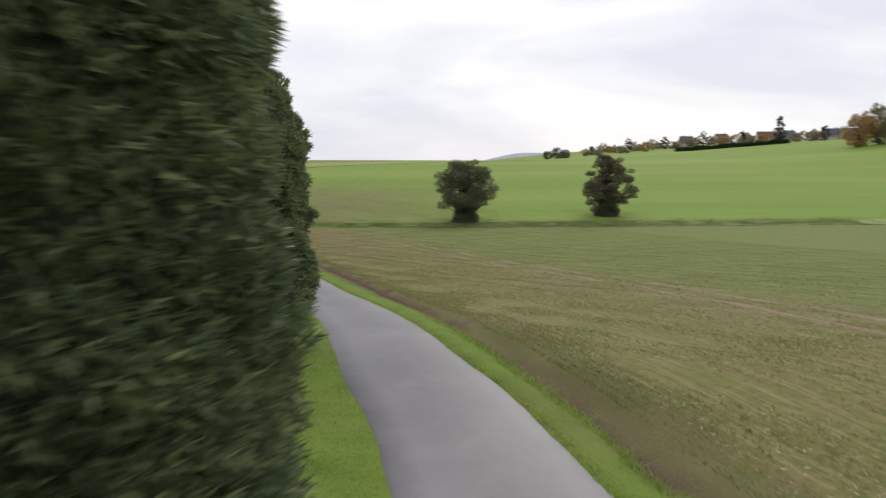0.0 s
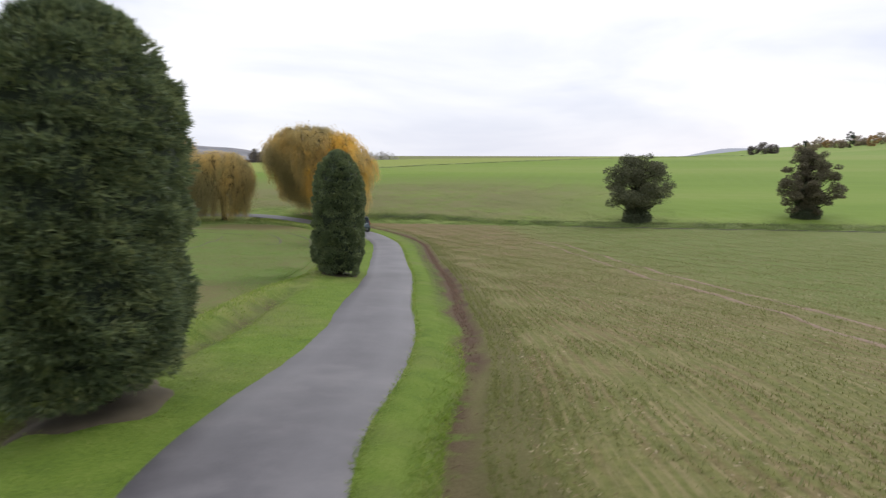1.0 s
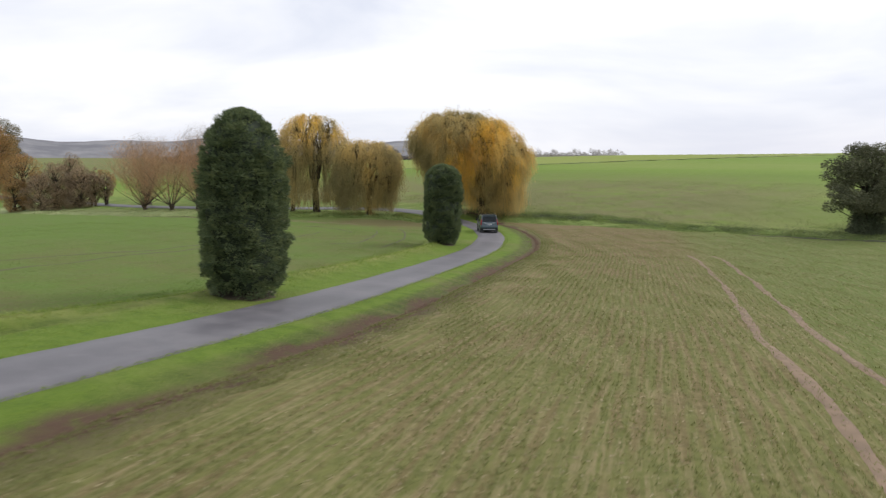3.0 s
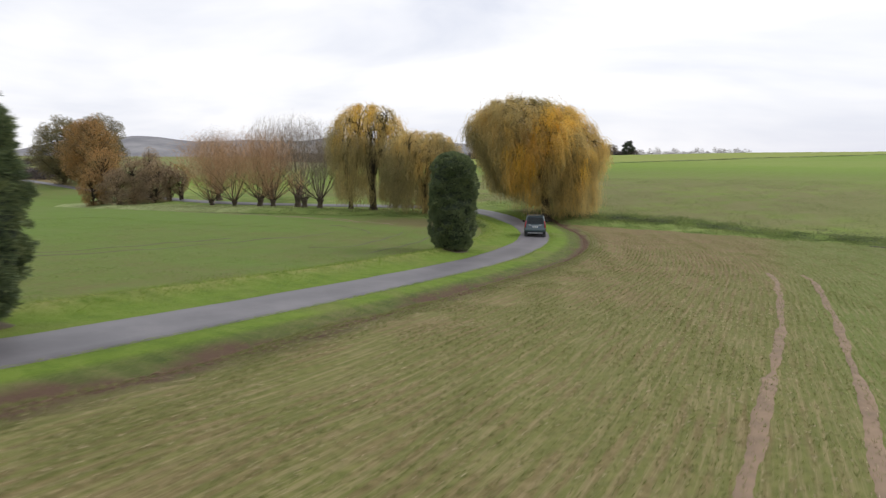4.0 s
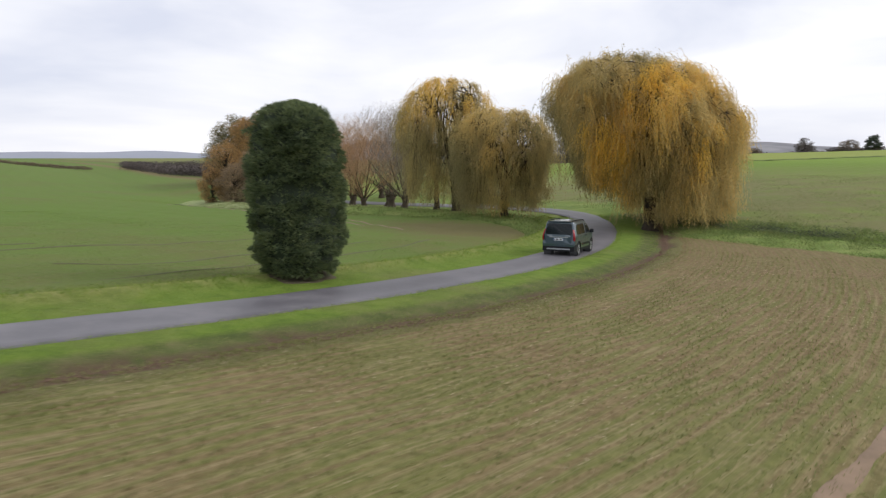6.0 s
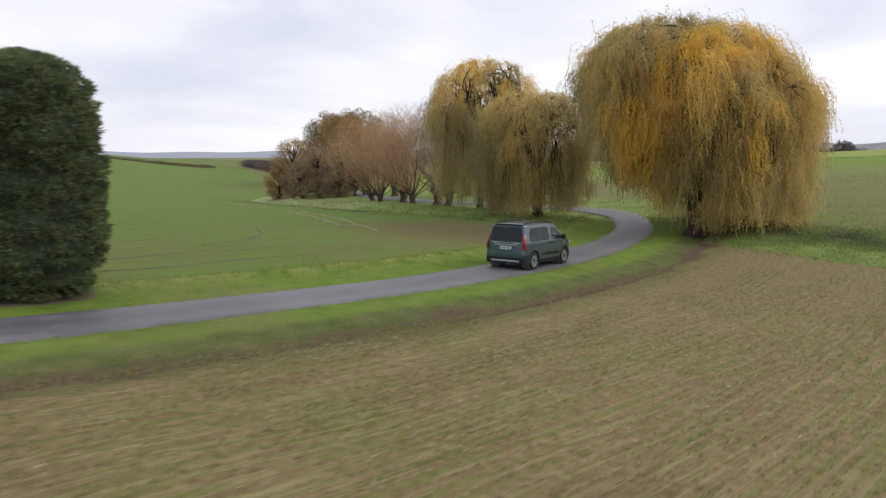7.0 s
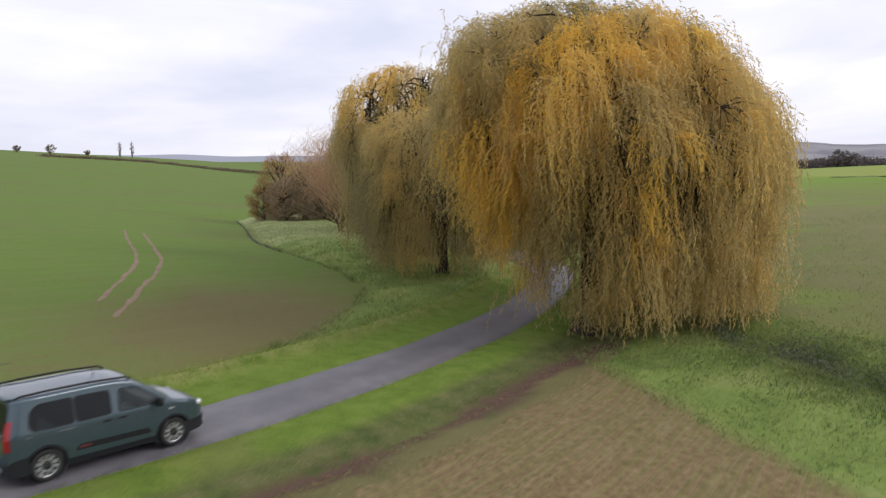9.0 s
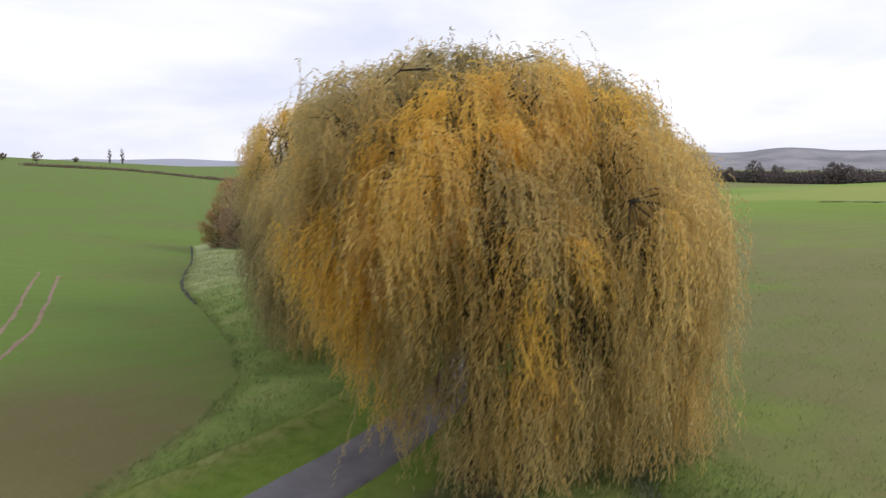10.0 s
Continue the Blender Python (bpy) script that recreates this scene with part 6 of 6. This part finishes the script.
        # roof rail
        v, q = tube([(0.40, s * 0.655, 1.735), (0.28, s * 0.66, 1.80), (-0.5, s * 0.665, 1.835), (-1.4, s * 0.66, 1.825), (-1.86, s * 0.65, 1.80), (-1.98, s * 0.64, 1.755)], [0.02, 0.024, 0.024, 0.024, 0.024, 0.018], 8)
        arr("roof_rail", v, q, CLADDING, car, "matt black roof rail", True)
    bm = bmesh.new()
    box(bm, -2.03, 0, 1.772, 0.20, 1.22, 0.035, 0.016)
    part("spoiler", bm, PAINT, car, "painted roof spoiler", True)
    v, q = tube([(-0.10, 0, 1.80), (-0.16, 0, 1.95), (-0.24, 0, 2.06)], [0.012, 0.006, 0.004], 6)
    arr("aerial", v, q, CLADDING, car, "thin black roof aerial")
    # cabin
    bm = bmesh.new()
    box(bm, -0.3, 0, 0.55, 3.0, 1.5, 0.5)
    box(bm, 1.08, 0, 0.98, 0.35, 1.4, 0.24, 0.05)
    part("cabin_floor", bm, CABIN, car)
    for x, y in ((0.25, 0.38), (0.25, -0.38), (-0.72, 0.45), (-0.72, 0.0), (-0.72, -0.45)):
        bm = bmesh.new()
        box(bm, x + 0.1, y, 0.86, 0.5, 0.46, 0.16, 0.05)
        box(bm, x - 0.17, y, 1.13, 0.14, 0.44, 0.52, 0.05, pose(0, 0, 0))
        box(bm, x - 0.20, y, 1.46, 0.09, 0.24, 0.16, 0.03)
        part("seat", bm, CABIN, car, "dark cloth seat", True)
    # wheels
    for a in AXLES:
        for s in (1, -1):
            bm = bmesh.new()
            lathe(bm, [(0.225, s * 0.07), (0.235, s * 0.105), (0.29, s * 0.115), (0.325, s * 0.10), (0.335, s * 0.06), (0.335, s * -0.06), (0.32, s * -0.10), (0.22, s * -0.10)])
            tyre = part("wheel", bm, RUBBER, car, "black tyre on an alloy rim", True)
            tyre.location = (a, s * 0.795, 0.335)
            bm = bmesh.new()
            lathe(bm, [(0.01, s * 0.02), (0.20, s * 0.015), (0.215, s * 0.10), (0.236, s * 0.108)])
            part("rim", bm, DARK_ALLOY, tyre, "dark alloy rim")
            bm = bmesh.new()
            for k in range(5):
                for w in (-0.30, 0.30):
                    m = Matrix.Rotation(k * 2 * math.pi / 5 + w, 4, "Y")
                    box(bm, 0.158, s * 0.088, 0, 0.13, 0.026, 0.070, 0.010, m)
            lathe(bm, [(0.001, s * 0.105), (0.045, s * 0.10), (0.055, s * 0.07)], 16)
            lathe(bm, [(0.215, s * 0.104), (0.232, s * 0.112), (0.234, s * 0.10)], 28)
            hub = bmesh.new()
            for k in range(5):
                box(hub, 0.052, s * 0.100, 0, 0.10, 0.012, 0.045, 0.008, Matrix.Rotation(k * 2 * math.pi / 5, 4, "Y"))
            part("hub_star", hub, DARK_ALLOY, tyre, "dark star-shaped hub")
            part("spokes", bm, ALLOY, tyre, "pale machined twin spokes")


build_car()

# ---- the distance ----
WALLS = [plain("pale_render", (0.52, 0.47, 0.40), 0.9), plain("cream_render", (0.60, 0.53, 0.43), 0.9), plain("stone_wall", (0.36, 0.31, 0.26), 0.9)]
ROOFS = [plain("brown_tiles", (0.16, 0.085, 0.06), 0.85, vary=0.3), plain("slate", (0.085, 0.09, 0.10), 0.7, vary=0.3)]
DARK_PANE = plain("window_dark", (0.03, 0.035, 0.04), 0.2)
HEDGE_LEAF = make_leaf("clipped_hedge", (0.3, (0.014, 0.026, 0.012)), (0.7, (0.036, 0.058, 0.024)), share=0.1)
HEDGE_FAR = make_leaf("leafless_hedge", (0.3, (0.085, 0.072, 0.070)), (0.5, (0.120, 0.100, 0.094)), (0.75, (0.165, 0.135, 0.118)), share=0.15, big=0.1)
# the greyed leaf tone stands in for haze before the far village
FAR_TREE = make_leaf("haze_paled_far_trees", (0.3, (0.36, 0.34, 0.34)), (0.5, (0.43, 0.405, 0.40)), (0.75, (0.50, 0.465, 0.45)), share=0.4, big=0.05)
WOOD_FAR = make_leaf("bare_woods", (0.3, (0.125, 0.108, 0.098)), (0.5, (0.150, 0.128, 0.114)), (0.75, (0.180, 0.148, 0.126)), share=0.1, big=0.03)
# brown foliage with the hill's haze mixed into it as a lighter tone
VILLAGE_LEAF = make_leaf("haze_lightened_garden_trees", (0.3, (0.24, 0.205, 0.150)), (0.5, (0.33, 0.270, 0.185)), (0.75, (0.44, 0.335, 0.205)), share=0.45, big=0.05)
CONIFER = make_leaf("dark_conifers", (0.3, (0.040, 0.054, 0.040)), (0.7, (0.080, 0.096, 0.062)), share=0.1)
# Far ridges carry the haze in their base colour, as pale blue-grey.
HAZED_HILL = Mat("hazed_wooded_hillside", 0.95, spec=0.1)
HAZED_HILL.color(HAZED_HILL.mix(HAZED_HILL.grey(HAZED_HILL.noise(0.012, 5, 0.65), 0.38, 0.62), (0.19, 0.19, 0.205), (0.30, 0.295, 0.30)))
HAZED_HILL = HAZED_HILL.m
HAZED_PLATEAU = plain("haze_tinted_plateau", (0.30, 0.32, 0.37), 0.95, vary=0.08, scale=0.004)


def polar(az, r, ox=4.0, oy=2.0):
    return ox - r * math.sin(radians(az)), oy + r * math.cos(radians(az))


def build_house(x, y, z, length, depth, eaves, ridge, turn, wall, roof, label):
    ob = thing("house", pose(x, y, z, 0, 0, turn), label, "house", "village houses on the hill")
    bm = bmesh.new()
    box(bm, 0, 0, eaves / 2 - 0.5, length, depth, eaves + 1)
    for s in (1, -1):
        a = [bm.verts.new((s * (length / 2 - 0.002), -depth / 2, eaves)), bm.verts.new((s * (length / 2 - 0.002), depth / 2, eaves)), bm.verts.new((s * (length / 2 - 0.002), 0, ridge))]
        bm.faces.new(a)
    part("wall", bm, wall, ob)
    bm = bmesh.new()
    L, D = length / 2 + 0.3, depth / 2 + 0.4
    k = (ridge - eaves) / (depth / 2)
    prof = [(-D, eaves - 0.4 * k), (0, ridge), (D, eaves - 0.4 * k), (D, eaves - 0.4 * k + 0.18), (0, ridge + 0.22), (-D, eaves - 0.4 * k + 0.18)]
    A, B = [bm.verts.new((-L, y, z)) for y, z in prof], [bm.verts.new((L, y, z)) for y, z in prof]
    for i in range(6):
        bm.faces.new((A[i], A[(i + 1) % 6], B[(i + 1) % 6], B[i]))
    bm.faces.new((A[0], A[1], A[4], A[5]))
    bm.faces.new((A[1], A[2], A[3], A[4]))
    bm.faces.new((B[0], B[1], B[4], B[5]))
    bm.faces.new((B[1], B[2], B[3], B[4]))
    bmesh.ops.recalc_face_normals(bm, faces=bm.faces)
    r = part("roof", bm, roof, ob)
    bm = bmesh.new()
    box(bm, length * 0.3, 0, ridge + 0.5, 0.6, 0.5, 1.4)
    part("chimney", bm, wall, r)
    nw = max(2, int(length / 3))
    for i in range(nw):
        for s in (1, -1):
            bm = bmesh.new()
            box(bm, -length / 2 + (i + 0.5) * length / nw, s * depth / 2, eaves * 0.6, 1.0, 0.12, 1.3)
            part("window", bm, DARK_PANE, ob)


def blob_row(name, pts, mat, seed, label, category, count, leaf, spread, height, kind="stuff"):
    """A hedge or far wood: a ragged mass of leafy clumps along a line of (x, y, base)."""
    rng = np.random.RandomState(seed)
    line = np.array(pts, float)
    s = np.concatenate([[0], np.cumsum(np.linalg.norm(np.diff(line[:, :2], axis=0), axis=1))])
    u = rng.uniform(0, s[-1], count)
    base = np.stack([np.interp(u, s, line[:, i]) for i in range(3)], 1)
    crowns = rng.uniform(0.55, 1.0, int(s[-1] / (height * 0.6)) + 3)
    cp = np.linspace(0, s[-1], len(crowns))
    near = np.abs(((u / s[-1]) * (len(crowns) - 1)) % 1 - 0.5) * 2
    top = height * np.interp(u, cp, crowns) * (0.72 + 0.28 * (1 - near ** 2))
    P = base.copy()
    P[:, :2] += rng.normal(0, spread * 0.5, (count, 2))
    P[:, 2] += rng.uniform(0, 1, count) ** 0.7 * top
    v, f = leaves(P, rng.normal(size=P.shape), leaf * rng.uniform(0.6, 1.4, count), leaf * rng.uniform(0.5, 0.9, count), rng)
    return tagged(arr(name, v, f, mat), label, category, kind=kind)


def ground_line(*pts, drop=0.3):
    return [(x, y, float(land(x, y)) - drop) for x, y in pts]


def build_hill(name, az0, az1, r, top, seed, label, ox=4.0, oy=60.0, depth=500, mat=None):
    """A long low ridge far off, with a wooded crest."""
    rng = np.random.RandomState(seed)
    n, m = 90, 9
    a = np.linspace(az0, az1, n)
    ends = smooth01((a - az0) / (0.25 * (az1 - az0))) * smooth01((az1 - a) / (0.25 * (az1 - az0)))
    crest = -14 + (top + 14) * ends ** 0.7 * (0.88 + 0.08 * np.sin(a * 0.35 + seed) + 0.06 * np.sin(a * 0.9 + 2 * seed))
    crest += rng.normal(0, top * 0.008, n)
    rows = []
    for j in range(m):
        k = j / (m - 1)
        rr = r + depth * (k - 0.4)
        h = math.sin(math.pi * min(1, k * 1.25) / 2) if k < 0.8 else 1 - (k - 0.8) * 3
        x, y = ox - rr * np.sin(np.radians(a)), oy + rr * np.cos(np.radians(a))
        rows.append(np.stack([x, y, -14 + (crest + 14) * h], 1))
    V = np.stack(rows, 0)
    i = np.arange(m - 1)[:, None] * n + np.arange(n - 1)[None, :]
    q = np.stack([i, i + 1, i + n + 1, i + n], -1).reshape(-1, 4)
    tagged(arr(name, V, q, mat or HAZED_HILL, smooth=True), label, "hill", kind="structure")


build_hill("backdrop_hill_1", 24, 78, 1500, 36, 3, "long low hill of bare woods, paled by painted haze")
build_hill("backdrop_hill_2", 68, 130, 2600, 20, 5, "pale hazy plateau on the horizon", mat=HAZED_PLATEAU)
build_hill("backdrop_hill_3", -24, -1, 1700, 27, 7, "low hazy ridge beyond the fields", mat=HAZED_PLATEAU)
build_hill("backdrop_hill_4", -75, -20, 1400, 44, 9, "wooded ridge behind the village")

VILLAGE = [(-18.2, 565, 9, 0, 1), (-20.6, 560, 10, 0, 0), (-22.3, 575, 9, 2, 1), (-23.6, 560, 13, 1, 0), (-25.0, 560, 10, 2, 1),
           (-26.6, 545, 12, 1, 1), (-27.6, 560, 11, 0, 1), (-28.8, 560, 14, 2, 1), (-29.8, 575, 11, 1, 1)]
for i, (az, r, ln, wi, ri) in enumerate(VILLAGE):
    hx, hy = polar(az, r)
    build_house(hx, hy, float(land(hx, hy)), ln, 7.5, 3.6, 7.2, -az + (i % 3) * 30 - 30, WALLS[wi], ROOFS[ri],
                "rendered village house with a brown tiled roof" if ri == 0 else "village house with a dark slate roof")
fx, fy = polar(-24.4, 520)
build_tree("fir", fx, fy, 17, 7, 342, "tall dark fir above the village", "tree", CONIFER, 2600, trunk=0.04, leaf=0.7, clumps=30, bias=0.6)
v_rng = random.Random(4)
for i in range(48):
    az = -11.0 - i * 0.44
    tx, ty = polar(az, 545 + v_rng.uniform(-40, 50))
    mat, label = ((VILLAGE_LEAF, "brown garden tree by the village, paled for haze"), (AUTUMN, "yellowing garden tree by the village"), (VILLAGE_LEAF, "bare brown garden tree by the village"), (CONIFER, "dark conifer by the village"))[(i * 7 + i // 3) % 4]
    hgt = v_rng.uniform(4.5, 8) * (1.35 if mat is CONIFER else 1)
    build_tree("garden_tree", tx, ty, hgt, hgt * (0.6 if mat is CONIFER else 1.35), 200 + i, label, "tree", mat, 1300, trunk=0.0, leaf=0.75, clumps=16, group="village trees")
hx0, hy0 = polar(-17.5, 470)
hx1, hy1 = polar(-25.0, 440)
blob_row("garden_hedge", ground_line((hx0, hy0), (hx1, hy1)), HEDGE_LEAF, 301, "long clipped dark hedge below the village", "hedge", 9000, 0.7, 1.2, 3.4)
for i in range(5):
    bx, by = polar(-29.3 - i * 1.1, 330 + i * 7)
    build_tree("copse_tree", bx, by, 13.5 + i % 2 * 2, 13, 330 + i, "broad yellow-brown tree in a copse", "tree", OLIVE if i else AUTUMN, 6000, trunk=0.0, leaf=0.6, clumps=34, group="copse on the hill")

# dark hedge with conifers beyond the crest, and the wood to the north-west
build_tree("fir", -133.5, 309.5, 6.6, 5.0, 341, "dark fir at the end of a wood", "tree", CONIFER, 3000, trunk=0.04, leaf=0.6, clumps=30)
for i in range(16):
    k = i / 15
    wx, wy = -325 + 182 * k + 6 * math.sin(i * 2.1), 290 + 26 * k - 5 * math.cos(i * 1.7)
    build_tree("wood_edge_tree", wx, wy, (7.6 + 2.0 * math.sin(i * 1.9)) * (1 - 0.25 * k), 7.0, 400 + i, "bare brown tree at the edge of a wood", "tree", WOOD_FAR if i % 3 else DULL, 2600, trunk=0.08, leaf=0.42, clumps=30, group="trees at the wood's edge")
blob_row("far_wood", ground_line((-330, 282), (-290, 296), (-255, 303), (-225, 307), (-192, 309)), HEDGE_FAR, 303, "dark leafless wood behind the field", "wood", 60000, 0.6, 8, 6.2)
blob_row("far_hedge", ground_line((-196, 309), (-170, 310), (-150, 310), (-131, 310)), HEDGE_FAR, 307, "dark clipped hedge on the crest of the field", "hedge", 16000, 0.5, 2.5, 3.6)
blob_row("far_hedge", ground_line((-232, 128), (-300, 121.5), (-385, 123), (-500, 126)), HEDGE_FAR, 305, "long dark leafless hedge beyond the green field", "hedge", 34000, 0.6, 4, 4.6)
blob_row("far_hedge", ground_line((-420, 118), (-400, 140), (-372, 172), (-340, 196)), HEDGE_FAR, 304, "straggling brown field hedge far off", "hedge", 20000, 0.5, 5, 5.0)
for i in range(22):
    tx, ty = polar(20.5 + i * 0.40, 600 + 40 * math.sin(i * 2.3), 12, 46)
    build_tree("garden_tree", tx, ty, 10.2 + 1.6 * math.sin(i * 1.7), 15, 420 + i, "bare tree by the far village, paled for haze", "tree", FAR_TREE, 900, trunk=0.0, leaf=0.8, clumps=16, group="far village trees")
for i, (az, r, h) in enumerate(((-8.2, 470, 5), (-8.9, 470, 6.5), (-9.5, 470, 5))):
    tx, ty = polar(az, r)
    build_tree("far_bush", tx, ty, h, h * 1.6, 350 + i, "dark rounded bush on the skyline", "bush", WOOD_FAR, 1500, trunk=0.0, leaf=0.7, clumps=18, group="skyline bushes")
for i, (az, r, h, w) in enumerate(((100.5, 700, 13, 3.6), (99.7, 710, 14, 3.6))):
    tx, ty = polar(az, r, -7, 100)
    build_tree("poplar", tx, ty, h, w, 360 + i, "slim bare poplar on the horizon", "poplar", DULL, 700, trunk=0.05, leaf=0.6, clumps=24, group="horizon poplars")
blob_row("far_hedge", ground_line(polar(103, 440, 2, 82), polar(97, 445, 2, 82), polar(92, 455, 2, 82), polar(87.5, 470, 2, 82)), DULL, 306, "low dark hedge along the crest of the field", "hedge", 9000, 0.6, 3, 2.2)
for i, (az, r, h) in enumerate(((104.9, 560, 7), (106.9, 580, 5), (102.6, 640, 4), (108.1, 560, 5), (109.2, 560, 4))):
    tx, ty = polar(az, r, -7, 100)
    build_tree("horizon_tree", tx, ty, h, h * 1.1, 370 + i, "bare rounded tree on the skyline", "tree", DULL, 500, trunk=0.15, leaf=0.8, clumps=18, group="skyline trees")
